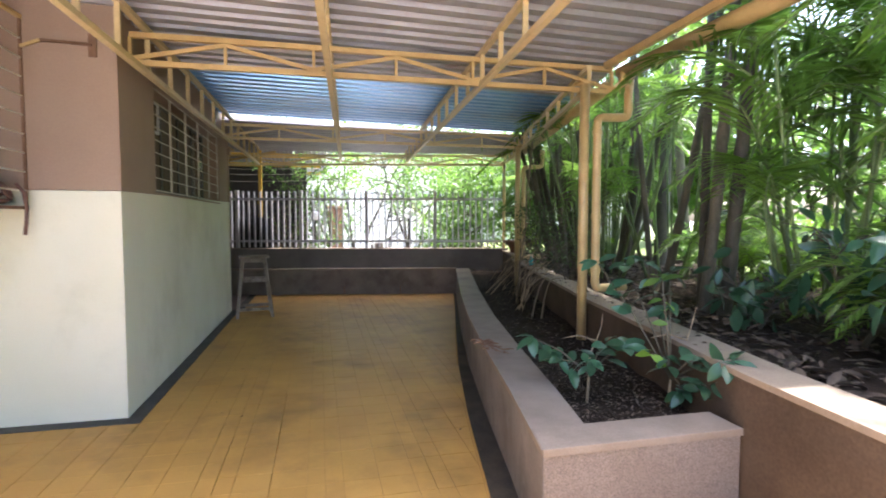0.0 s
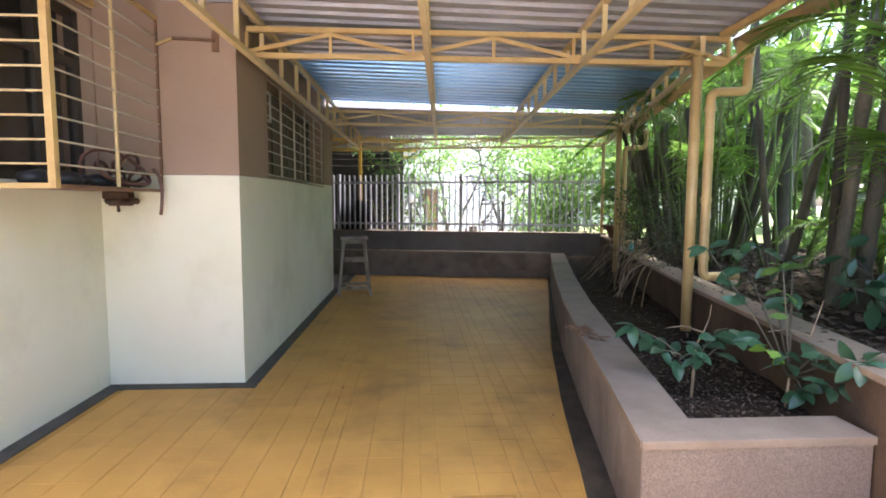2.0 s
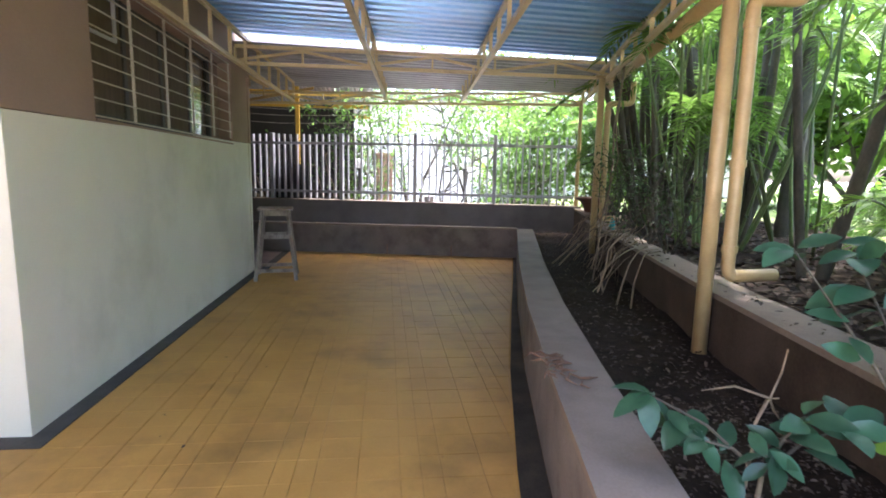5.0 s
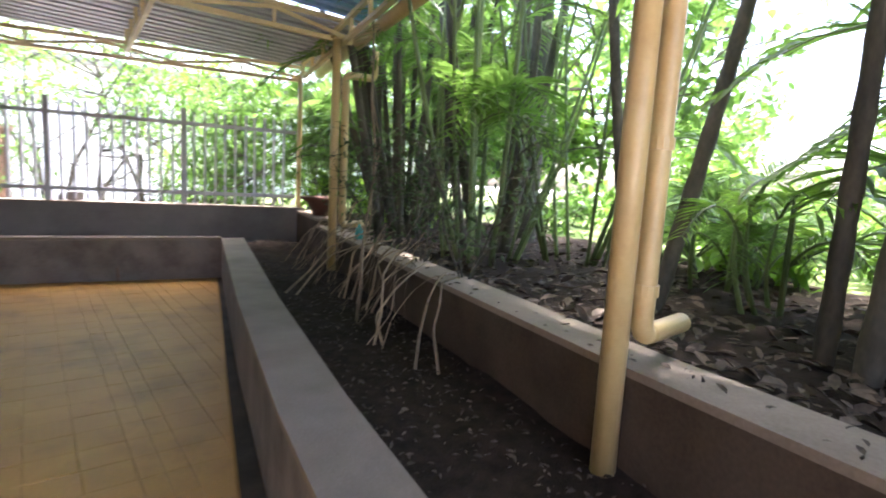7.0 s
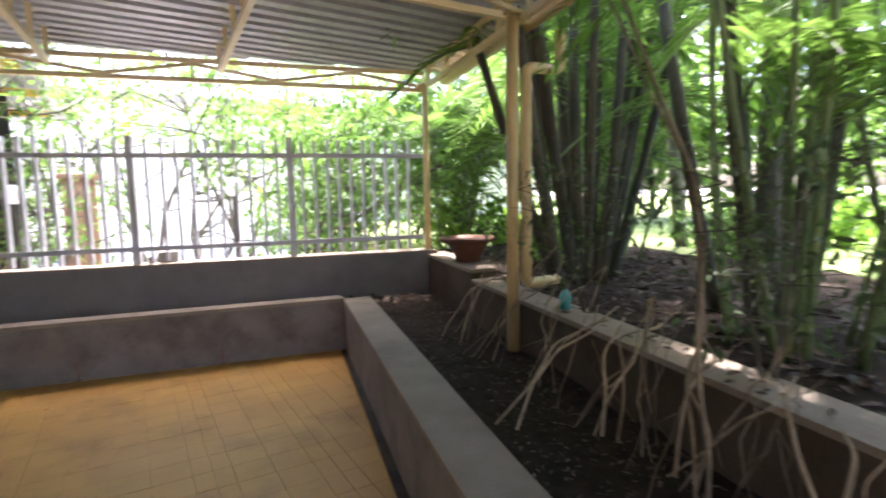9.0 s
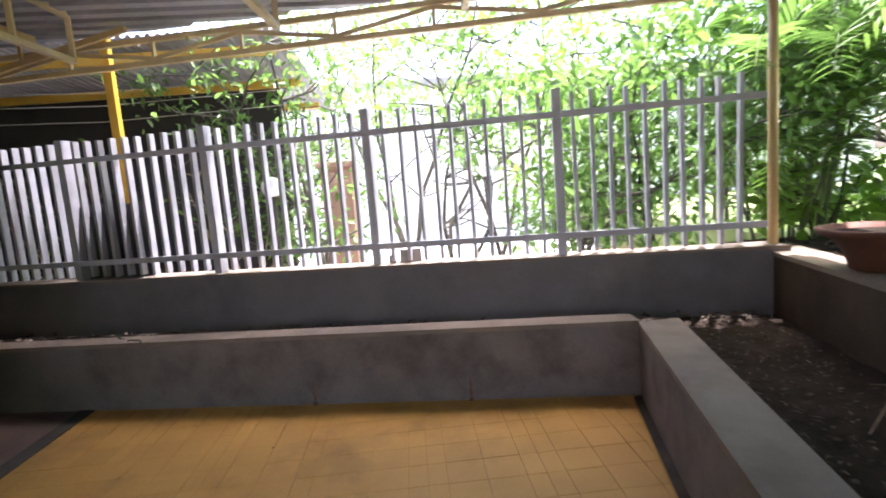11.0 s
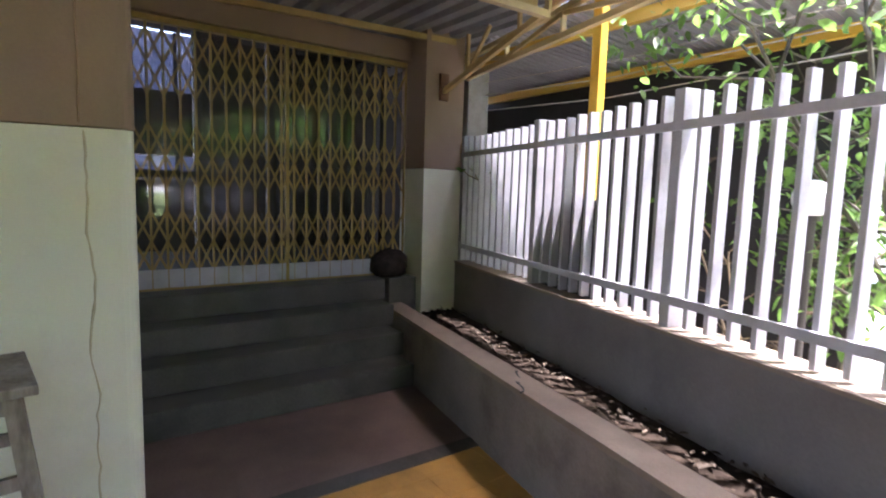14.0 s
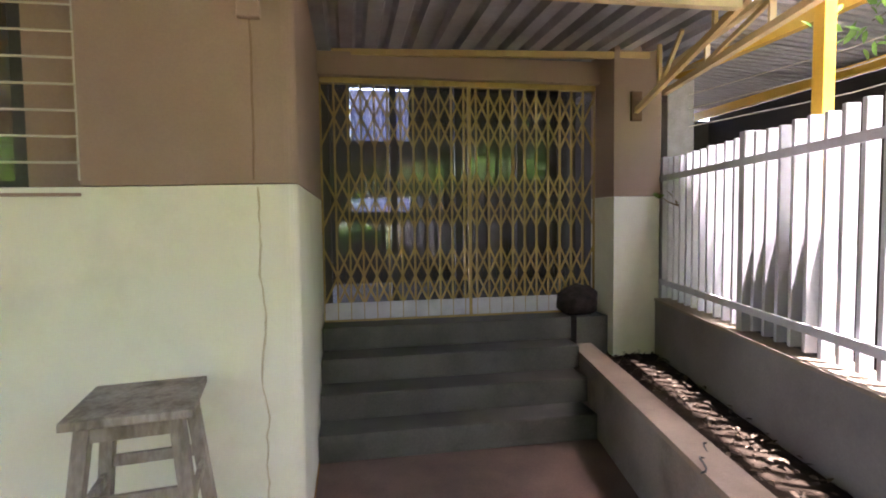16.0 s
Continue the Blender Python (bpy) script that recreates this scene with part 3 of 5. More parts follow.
def smooth_path(pts, r=0.07, n=5):
    """Rounds the bends of a path."""
    pts = [Vector(p) for p in pts]
    out = [pts[0]]
    for a, b_, c in zip(pts, pts[1:], pts[2:]):
        p, q = b_ + (a - b_).normalized() * r, b_ + (c - b_).normalized() * r
        for k in range(n + 1):
            u = k / n
            out.append(p * (1 - u) ** 2 + b_ * 2 * u * (1 - u) + q * u * u)
    return out + [pts[-1]]


def downpipe(x, y, xo, z_top, r, zb, out):
    t = thing("downpipe", "yellow-painted rain downpipe with elbows beside the roof post", "downpipe", "downpipes", (x, y, zb))
    part("pipe", tube(BM(), smooth_path([(xo, y + 0.03, z_top), (xo, y + 0.03, z_top - 0.27), (x, y, z_top - 0.29), (x, y, zb), (x + out, y + 0.02, zb + 0.005)], 0.06), r, 14), M_PIPE, t, smooth=True)
    for z in (z_top - 0.42, 1.5, zb + 0.16):
        part("collar", tube(BM(), [(x, y, z - 0.02), (x, y, z + 0.02)], r + 0.007, 14), M_PIPE, t)
    return t


downpipe(3.79, -0.02, 4.11, 2.66, 0.037, 0.86, 0.31)
downpipe(4.665, 3.86, 5.0, 2.62, 0.037, 0.86, 0.30)

# ---- fence ----
t = thing("fence", "white-grey painted steel picket fence on the low wall", "fence", at=(1.5, fence_y(1.5), 0.88))
fd = Vector((1, SLOPE, 0)).normalized()


def fence_pt(x, z, off=0.0):
    return Vector((x, fence_y(x) + off, z))


fposts = [-1.56, -0.27, 1.02, 2.35, 3.74, 5.05]
b0 = box(BM(), -0.013, 0.013, 0.0, 0.062, 0, 1.16, 0.003)
slat_me = bpy.data.meshes.new("slat")
b0.to_mesh(slat_me)
b0.free()
slat_me.materials.append(M_FENCE)
b0 = box(BM(), -0.032, 0.032, -0.012, 0.088, 0, 1.2, 0.004)
fpost_me = bpy.data.meshes.new("fence_post")
b0.to_mesh(fpost_me)
b0.free()
fpost_me.materials.append(M_FENCE)
fyaw = math.atan2(SLOPE, 1)


def put(name, me, parent, m, label=""):
    ob = new(name, me)
    ob.parent = parent
    ob.matrix_basis = Matrix.Translation(-Vector(parent_origin(parent))) @ m
    if label:
        ob["label"] = label
    return ob


for a, c in zip(fposts, fposts[1:]):
    put("fence_post", fpost_me, t, Matrix.Translation(fence_pt(a, 0.884)) @ pose(0, 0, 0, 0, 0, math.degrees(fyaw)))
    n = 11
    for k in range(1, n):
        j = random.uniform(-1, 1)
        put("slat", slat_me, t, Matrix.Translation(fence_pt(a + (c - a) * k / n, 0.90 + 0.006 * j, 0.0)) @ pose(0, 0, 0, 0.4 * j, 0.5 * j, math.degrees(fyaw)))
for z in (1.03, 1.90):
    part("rail", bar(BM(), fence_pt(-1.58, z, -0.022), fence_pt(5.08, z, -0.022), 0.016, 0.045), M_FENCE, t)

# ---- entrance: steps, gate, pillar ----
t = thing("entrance_steps", "four worn dark grey stone steps up to the gate", "steps", at=(-1.3, 5.7, 0), kind="structure")
for k in range(4):
    x1 = -0.88 - 0.25 * k
    b = BM()
    box(b, -2.0, x1, 4.786, cross_y(x1) - 0.004, 0.185 * k + 0.001, 0.185 * (k + 1), 0.012)
    part("step", b, M_STEP, t)
b = BM()
box(b, -2.0, -1.632, 6.90, 7.19, 0.0, 0.739, 0.01)
part("landing", b, M_STEP, t)
split_wall("wall_pillar", [(-1.98, -1.56, 7.20, 7.62, 0, 1.68)], [(-1.98, -1.556, 7.196, 7.624, 1.684, 3.0)], "gate pillar")
b = BM()
box(b, -2.02, -1.80, 4.785, 7.19, 2.74, 2.93, 0.01)
structure("wall_lintel", b, M_BROWN, "brown-painted concrete lintel above the gate", "wall")

t = thing("folding_gate", "closed gold-painted collapsible steel lattice gate on the top step", "gate", at=(-1.87, 5.95, 0.74))
G0, G1, GX = 4.80, 7.17, -1.87
part("top_rail", box(BM(), GX - 0.03, GX + 0.03, G0, G1, 2.69, 2.735), M_GATE, t)
part("bottom_rail", box(BM(), GX - 0.02, GX + 0.02, G0, G1, 0.742, 0.757), M_GATE, t)
b0 = box(BM(), -0.009, 0.009, -0.008, 0.008, 0.757, 2.69)
up_me = bpy.data.meshes.new("upright")
b0.to_mesh(up_me)
b0.free()
up_me.materials.append(M_GATE)
NG = 22
dy = (G1 - G0) / NG
for k in range(NG + 1):
    put("upright", up_me, t, pose(GX, G0 + dy * k, 0))
strips = {}
for s in (1, -1):
    b0 = BM()
    d = Vector((0, 2 * dy * s, 0.46)).normalized()
    n_ = Vector((0, -d.z, d.y)) * 0.0085
    vs = [b0.verts.new(Vector((0.013 * s + e, q * dy * s, q * 0.23)) + n_ * w_) for e in (-0.0025, 0.0025) for q, w_ in ((-1, -1), (1, -1), (1, 1), (-1, 1))]
    for f in ((3, 2, 1, 0), (4, 5, 6, 7), (0, 1, 5, 4), (1, 2, 6, 5), (2, 3, 7, 6), (3, 0, 4, 7)):
        b0.faces.new([vs[i] for i in f])
    strips[s] = bpy.data.meshes.new("lattice_strip")
    b0.to_mesh(strips[s])
    b0.free()
    strips[s].materials.append(M_GATE)
for z in (1.115, 1.75, 2.42):
    for k in range(1, NG):
        for s in (1, -1):
            put("lattice_strip", strips[s], t, pose(GX, G0 + dy * k, z))
for k in range(NG):
    part("bottom_plate", box(BM(), GX + 0.012, GX + 0.016 + 0.004 * (k % 2), G0 + dy * k + 0.004, G0 + dy * (k + 1) - 0.004, 0.76, 0.90), M_FENCE, t, "off-white bottom plate")
for y in (6.03,):
    part("meeting_stile", box(BM(), GX - 0.02, GX + 0.022, y - 0.014, y + 0.014, 0.757, 2.69), M_GATE, t)

# glazed hall front behind the gate
t = thing("hall_glazing", "dark wooden glazed hall front behind the gate", "glazed door", at=(-2.3, 6, 0.74), kind="structure")
for y in (4.82, 5.42, 6.02, 6.62, 7.15):
    part("mullion", box(BM(), -2.34, -2.28, y - 0.03, y + 0.03, 0.742, 2.9), M_DARK, t)
for z in (0.78, 1.62, 2.86):
    part("rail", box(BM(), -2.335, -2.285, 4.86, 7.11, z - 0.035, z + 0.035), M_DARK, t)
for a, c in zip((4.85, 5.45, 6.05, 6.65), (5.39, 5.99, 6.59, 7.12)):
    for z0, z1 in ((0.82, 1.58), (1.66, 2.82)):
        part("pane", box(BM(), -2.312, -2.308, a, c, z0, z1), M_GLASS, t)


t = thing("window_3", "frosted windows at the back of the dark entrance hall", "window", at=(-4.55, 5.43, 1.6), kind="structure")
for z0, z1 in ((1.60, 1.88), (2.62, 3.30)):
    part("pane", box(BM(), -4.556, -4.55, 5.052, 5.818, z0 + 0.002, z1 - 0.002), M_FROST, t)
    part("window_frame", box(BM(), -4.548, -4.51, 5.56, 5.60, z0 + 0.002, z1 - 0.002), M_DARK, t)


# ---- window and grilles on the house ----
def window_grille():
    t = thing("window_1", "dark louvred house window with a brown-grey bar grille", "window", at=(0, 2.35, 1.75), kind="structure")
    y0, y1, z1 = 0.84, 3.87, 2.64
    zb = lambda y: 1.70 + 0.0155 * y
    part("window_sill", box(BM(), -0.22, 0.012, y0 + 0.002, y1 - 0.002, 1.70, 1.715), M_BROWN, t)
    for y in (y0 + 0.025, 1.62, 2.28, 2.94, 3.56):
        part("window_frame", box(BM(), -0.20, -0.15, y - 0.025, y + 0.025, 1.74, z1), M_DARK, t)
    for z in (1.755, 2.615):
        part("window_frame", box(BM(), -0.195, -0.155, y0 + 0.052, 3.533, z - 0.022, z + 0.022), M_DARK, t)
    for a, c in ((0.892, 1.593), (1.647, 2.253), (2.307, 2.913), (2.967, 3.533)):
        if a > 2.9:
            part("pane", box(BM(), -0.177, -0.173, a, c, 1.779, 2.591), M_GLASS, t)
        else:
            part("shutter", box(BM(), -0.187, -0.163, a, c, 1.779, 2.591, 0.004), M_CURTAIN, t, "brown closed shutter board")
    part("side_panel", box(BM(), -0.20, -0.15, 3.587, y1, 1.716, z1), M_BROWN, t, "brown-painted panel beside the panes")
    # casement left ajar behind the bars
    for q in ((-0.135, -0.115, 0.92, 0.94, 2.30, 2.60), (-0.135, -0.115, 1.42, 1.44, 2.30, 2.60), (-0.135, -0.115, 0.942, 1.418, 2.30, 2.32), (-0.135, -0.115, 0.942, 1.418, 2.58, 2.60)):
        part("casement_frame", box(BM(), *q), M_FENCE, t, "pale casement frame")
    for y in (y0 + 0.01, 1.44, 2.05, 2.65, 3.26, y1 - 0.01):
        part("grille_upright", bar(BM(), (-0.02, y, zb(y) + 0.01), (-0.02, y, z1), 0.018, 0.012), M_BARS, t)
    for j in range(9):
        z = 1.735 + j * 0.112
        if z < z1:
            part("grille_bar", tube(BM(), [(-0.012, y0, z), (-0.012, y1, z)], 0.006, 6), M_BARS, t)
    part("curtain", box(BM(), -0.24, -0.235, y0, y1, 1.716, z1), M_CURTAIN, t, "plain brown curtain behind the panes")


window_grille()


def cage():
    t = thing("window_cage", "yellow-painted projecting steel window cage holding a hose", "window grille", at=(-0.8, -0.6, 1.56))
    x0, x1, y0, y1, z0, z1 = -1.05, -0.585, -1.25, -0.012, 1.56, 2.86
    part("floor_plate", box(BM(), x0, x1, y0, y1, z0 - 0.012, z0), M_RUST, t, "rusty sheet-steel floor plate")
    part("corner_angle", box(BM(), x1 - 0.02, x1 + 0.02, y0 - 0.02, y0 + 0.02, z0 - 0.02, z1), M_YEL, t)
    part("corner_angle", box(BM(), x1 - 0.008, x1 + 0.008, y1 - 0.016, y1, z0, z1), M_RUST, t)
    part("middle_upright", bar(BM(), (x1, -0.62, z0), (x1, -0.62, z1), 0.018), M_YPALE, t)
    part("bottom_frame", bar(BM(), (x0, y0, z0 - 0.005), (x1, y0, z0 - 0.005), 0.03), M_YEL, t)
    part("bottom_frame", bar(BM(), (x1, y0, z0 - 0.005), (x1, y1, z0 - 0.005), 0.022), M_RUST, t)
    part("top_frame", bar(BM(), (x1, y0, z1), (x1, y1, z1), 0.025), M_YEL, t)
    part("top_frame", bar(BM(), (x0, y0, z1), (x1, y0, z1), 0.025), M_YEL, t)
    for k in range(9):
        z = z0 + 0.115 + k * 0.13
        part("cage_bar", tube(BM(), [(x0, y0, z), (x1, y0, z)], 0.0065, 6), M_YPALE, t)
        part("cage_bar", tube(BM(), [(x1, y0, z), (x1, y1, z)], 0.0065, 6), M_BARS, t)
    w = thing("window_2", "dark open casement window behind the cage", "window", at=(-1.2, -0.75, 1.62), kind="structure")
    for y in (-1.32, -0.90, -0.48, -0.06):
        part("window_frame", box(BM(), -1.22, -1.15, y - 0.03, y + 0.03, 1.62, 2.88), M_DARK, w)
    for z in (1.64, 2.5, 2.86):
        part("window_frame", box(BM(), -1.215, -1.155, -1.29, -0.09, z - 0.028, z + 0.028), M_DARK, w)
    for a, c in ((-1.29, -0.93), (-0.87, -0.51), (-0.45, -0.09)):
        part("pane", box(BM(), -1.19, -1.186, a, c, 1.67, 2.47), M_GLASS, w)
    # Black sheet added for the darkness of the room behind the panes.
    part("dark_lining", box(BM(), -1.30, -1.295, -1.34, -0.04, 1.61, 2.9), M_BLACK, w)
    # coiled hose
    h = thing("hose", "coiled dark brown rubber hose hanging in the window cage", "hose", at=(-0.75, -0.3, 1.57))
    pts = []
    rnd = random.Random(5)
    for k in range(96):
        a = k * 0.34
        lp = k // 18
        r = (0.16, 0.12, 0.19, 0.10, 0.15, 0.17)[lp % 6] + 0.02 * math.sin(k * 0.31)
        cy = -0.34 + (0.0, 0.10, -0.06, 0.14, -0.12, 0.05)[lp % 6]
        pts.append((-0.72 + 0.10 * math.sin(k * 0.23), cy + 1.2 * r * math.cos(a), 1.58 + 0.62 * r + 0.6 * r * math.sin(a) + 0.012 * math.sin(k * 0.6)))
    part("coil", tube(BM(), pts, 0.0125, 7), M_HOSE, h, smooth=True)
    pts = [(-0.60, -0.12, 1.72), (-0.565, -0.10, 1.66), (-0.548, -0.10, 1.55), (-0.55, -0.11, 1.45), (-0.553, -0.125, 1.37)]
    part("free_end", tube(BM(), pts, 0.0125, 7), M_HOSE, h, smooth=True)
    # heap of dark bundles on the plate
    for k in range(5):
        y = -1.05 + 0.17 * k
        b = BM()
        prof = [(0.02, 0), (0.09, 0.01), (0.11, 0.045), (0.08, 0.08), (0.02, 0.095)]
        lathe(b, prof, (-0.82 + 0.05 * (k % 2), y, 1.5602), 12)
        for v in b.verts:
            v.co += Vector((0.02 * noise.noise(v.co * 14), 0.02 * noise.noise(v.co * 11), 0.012 * noise.noise(v.co * 17) if v.co.z > 1.565 else 0))
        tagged(part("dark_cloth", b, M_BLACK, smooth=True), "crumpled dark cloth bundle on the cage floor", "bundle", "bundles in the cage")
    # rusted bracket below and truss seat on the wall
    t = thing("cage_bracket", "rust-caked iron bracket under the window cage", "bracket", at=(-0.9, -0.05, 1.49))
    part("plate", box(BM(), -1.0, -0.80, -0.10, -0.01, 1.49, 1.547, 0.008), M_RUSTD, t)
    for k in range(7):
        part("rust_lump", lathe(BM(), [(0.03, 0), (0.045, 0.03), (0.02, 0.05)], (-0.96 + 0.03 * k, -0.06 - 0.012 * (k % 3), 1.45 - 0.012 * (k % 2)), 8), M_RUSTD, t)
    part("stub", tube(BM(), [(-0.91, -0.05, 1.47), (-0.905, -0.05, 1.39)], 0.012, 7), M_RUSTD, t)
    t = thing("truss_bracket", "rusty iron bracket fixed to the brown wall", "bracket", at=(-0.12, 0, 2.68))
    part("wall_plate", box(BM(), -0.17, -0.12, -0.02, -0.003, 2.62, 2.78), M_RUST, t)
    part("arm", bar(BM(), (-0.145, -0.03, 2.70), (-0.46, -0.03, 2.71), 0.02, 0.018), M_RUST, t)
    part("arm_end", bar(BM(), (-0.46, -0.03, 2.71), (-0.58, -0.03, 2.66), 0.018), M_YEL, t)


cage()


def wall_line():
    t = thing("wall_stain", "thin brown stain line below a small junction box on the wall", "cable", at=(0.01, 4.59, 2.5))
    part("junction_box", box(BM(), 0.005, 0.045, 4.54, 4.64, 2.49, 2.60, 0.006), M_BROWN, t)
    # Upper line: a brown stain on the wall, built as a thin tube.
    pts = [(0.006, 4.595 + 0.022 * noise.noise((0, 0, z * 3)), z) for z in [2.49 - 0.06 * k for k in range(13)]]
    part("cable", tube(BM(), pts, 0.006, 6), surf("brown_stain", (0.22, 0.14, 0.09), (0.28, 0.18, 0.12), 8, 0.8, 0.1), t)
    pts = [(0.0, 4.61 + 0.03 * noise.noise((3, 0, z * 4)) + 0.012 * noise.noise((1, 5, z * 13)), z) for z in [1.74 - 0.045 * k for k in range(36)]]
    part("paint_crack", tube(BM(), pts, [0.004 + 0.005 * abs(noise.noise((7, 2, k * 0.4))) for k in range(36)], 5), surf("cracked_paint", (0.46, 0.40, 0.26), (0.56, 0.50, 0.35), 8, 0.9, 0.2), t)


wall_line()


# ---- stool ----
def stool():
    t = thing("stool", "tall old paint-worn wooden stool beside the house wall", "stool", at=(0.41, 4.225, 0))
    cx, cy, top = 0.41, 4.225, 0.925
    a = radians(8)
    R = lambda x, y: (cx + x * math.cos(a) - y * math.sin(a), cy + x * math.sin(a) + y * math.cos(a))
    b = BM()
    box(b, -0.215, 0.215, -0.205, 0.205, top - 0.032, top, 0.006)
    for v in b.verts:
        v.co.x, v.co.y = R(v.co.x, v.co.y)
    part("seat", b, M_WOOD, t)
    legs = [(-1, -1), (1, -1), (1, 1), (-1, 1)]
    at = lambda i, z: Vector((*R(legs[i][0] * (0.15 + 0.10 * (1 - z / top)), legs[i][1] * (0.14 + 0.10 * (1 - z / top))), z))
    for i in range(4):
        part("leg", bar(BM(), at(i, 0.0), at(i, top - 0.03), 0.048, 0.042, up=(1, 0, 0)), M_WOOD, t)
    for i in range(4):
        j = (i + 1) % 4
        part("apron", bar(BM(), at(i, top - 0.065), at(j, top - 0.065), 0.02, 0.06), M_WOOD, t)
        z = 0.62 if i % 2 else 0.56
        part("stretcher", bar(BM(), at(i, z), at(j, z), 0.02, 0.045), M_WOOD, t)
        part("foot_stretcher", bar(BM(), at(i, 0.13), at(j, 0.13), 0.022, 0.045), M_WOOD, t)


stool()


# ---- small things by the gate and walls ----
b = BM()
lathe(b, [(0.13, 0), (0.165, 0.03), (0.175, 0.10), (0.16, 0.17), (0.11, 0.225), (0.05, 0.245)], (-1.80, 6.98, 0.741), 20)
for v in b.verts:
    v.co += Vector((0.05 * noise.noise(v.co * 9), 0.05 * noise.noise(v.co * 8 + Vector((3, 0, 0))), 0.03 * noise.noise(v.co * 11) if v.co.z > 0.75 else 0.0))
tagged(part("sack", b, surf("dark_sacking", (0.018, 0.014, 0.012), (0.05, 0.038, 0.03), 18, 0.9, 0.6, 90, spec=0.15), smooth=True), "lumpy dark brown sack on the top step", "sack")

t = thing("flower_pot", "wide weathered terracotta pot on the garden wall", "flower pot", at=(5.10, 5.25, 0.842))
part("pot", lathe(BM(), [(0.10, 0), (0.12, 0.01), (0.15, 0.10), (0.20, 0.17), (0.27, 0.20), (0.28, 0.23), (0.25, 0.235), (0.23, 0.20)], (5.10, 5.25, 0.842), 24), M_TERRA, t, smooth=True)
b = BM()
lathe(b, [(0.02, 0.0), (0.21, 0.0), (0.2, 0.015)], (5.10, 5.25, 1.035), 20)
part("pot_soil", b, M_SOIL, t)

b = BM()
lathe(b, [(0.03, 0), (0.036, 0.01), (0.036, 0.09), (0.02, 0.115), (0.014, 0.12), (0.014, 0.14)], (along(RW, 3.45) + 0.12, 3.45, 0.7605), 14)
tagged(part("bottle", b, surf("teal_plastic", (0.03, 0.30, 0.30), (0.05, 0.38, 0.37), 5, 0.35, 0.02), smooth=True), "small teal plastic bottle on the garden wall", "bottle")
b = BM()
box(b, 2.53, 2.70, fence_y(2.6) + 0.05, fence_y(2.6) + 0.15, 0.883, 0.99, 0.01)
tagged(part("concrete_block", b, M_STONE), "broken grey concrete block on the fence wall", "block")
b = BM()
box(b, 2.44, 2.50, fence_y(2.47) + 0.05, fence_y(2.47) + 0.12, 0.883, 0.95, 0.012)
tagged(part("stone", b, M_STONE), "small grey stone on the fence wall", "stone")

for k, (x, y) in enumerate([(1.86, 6.23), (2.95, 6.04)]):
    b = BM()
    pts = [(x, cross_y(x) - 0.012, 0.04 + 0.02 * j) for j in range(8)]
    tube(b, [(p[0] + 0.006 * math.sin(j * 2.1), p[1], p[2]) for j, p in enumerate(pts)], [0.012, 0.014, 0.012, 0.01, 0.009, 0.008, 0.007, 0.005], 6)
    lathe(b, [(0.012, 0), (0.018, 0.01), (0.01, 0.03)], (x, cross_y(x) - 0.022, 0.002), 8)
    tagged(part("drain_stub", b, M_RUST), "short rusty drain stub in the planter wall", "drain", "drain stubs")

b = BM()
pts = [(0.62 + 0.03 * math.sin(k), cross_y(0.6) - 0.03 + 0.018 * k, 0.512 + (0.012 * math.sin(k * 0.6) if 0 < k < 12 else 0)) for k in range(13)]
tube(b, [(p[0] - 0.02 * i, p[1], p[2]) for i, p in enumerate(pts)], 0.005, 5)
tagged(part("wire", b, M_BLACK), "bit of black wire lying over the planter coping", "wire")

b = BM()
rnd = random.Random(3)
for k in range(26):
    p = Vector((2.62 + rnd.gauss(0.04, 0.03), -0.42 + rnd.gauss(0, 0.09), 0.507))
    a = rnd.uniform(0, 6.28)
    tube(b, [p, p + Vector((0.05 * math.cos(a), 0.05 * math.sin(a), 0.02 * rnd.random())), p + Vector((0.09 * math.cos(a + 0.5), 0.09 * math.sin(a + 0.5), 0.005))], [0.004, 0.006, 0.002], 5)
tagged(part("dry_tuft", b, M_RUST), "dry brown plant tuft lying on the planter coping", "dry plant")


# ---- plants ----
def frond_arrays(rng, base, az, length, rise, out, pairs=24, leaf=0.34, width=0.03):
    """A feather frond: its rib, and the leaflets on both sides of it."""
    h = np.array([math.cos(az), math.sin(az), 0])
    rib, P, D, N, L, W = [], [], [], [], [], []
    for k in range(9):
        u = k / 8
        rib.append(np.array(base) + h * out * length * (u + 0.25 * u * u) * 0.8 + np.array([0, 0, 1]) * length * (rise * u - 0.62 * rise * u ** 2.3 - 0.25 * u ** 3))
    rib = np.array(rib)
    side = np.array([-h[1], h[0], 0])
    for k in range(pairs):
        u = 0.16 + 0.83 * k / (pairs - 1)
        i = min(int(u * 8), 7)
        p = rib[i] + (rib[i + 1] - rib[i]) * (u * 8 - i)
        t_ = rib[i + 1] - rib[i]
        t_ = t_ / np.linalg.norm(t_)
        for s in (-1, 1):
            P.append(p)
            D.append(t_ * 0.75 + side * s * 0.8 + np.array([0, 0, 0.25 + rng.uniform(-0.15, 0.1)]))
            N.append(np.array([0, 0, 1.0]) + side * s * 0.5 + rng.normal(0, 0.1, 3))
            L.append(leaf * (0.55 + 0.75 * math.sin(math.pi * min(u + 0.12, 1))) * rng.uniform(0.85, 1.1))
            W.append(width * rng.uniform(0.8, 1.1))
    return rib, P, D, N, L, W


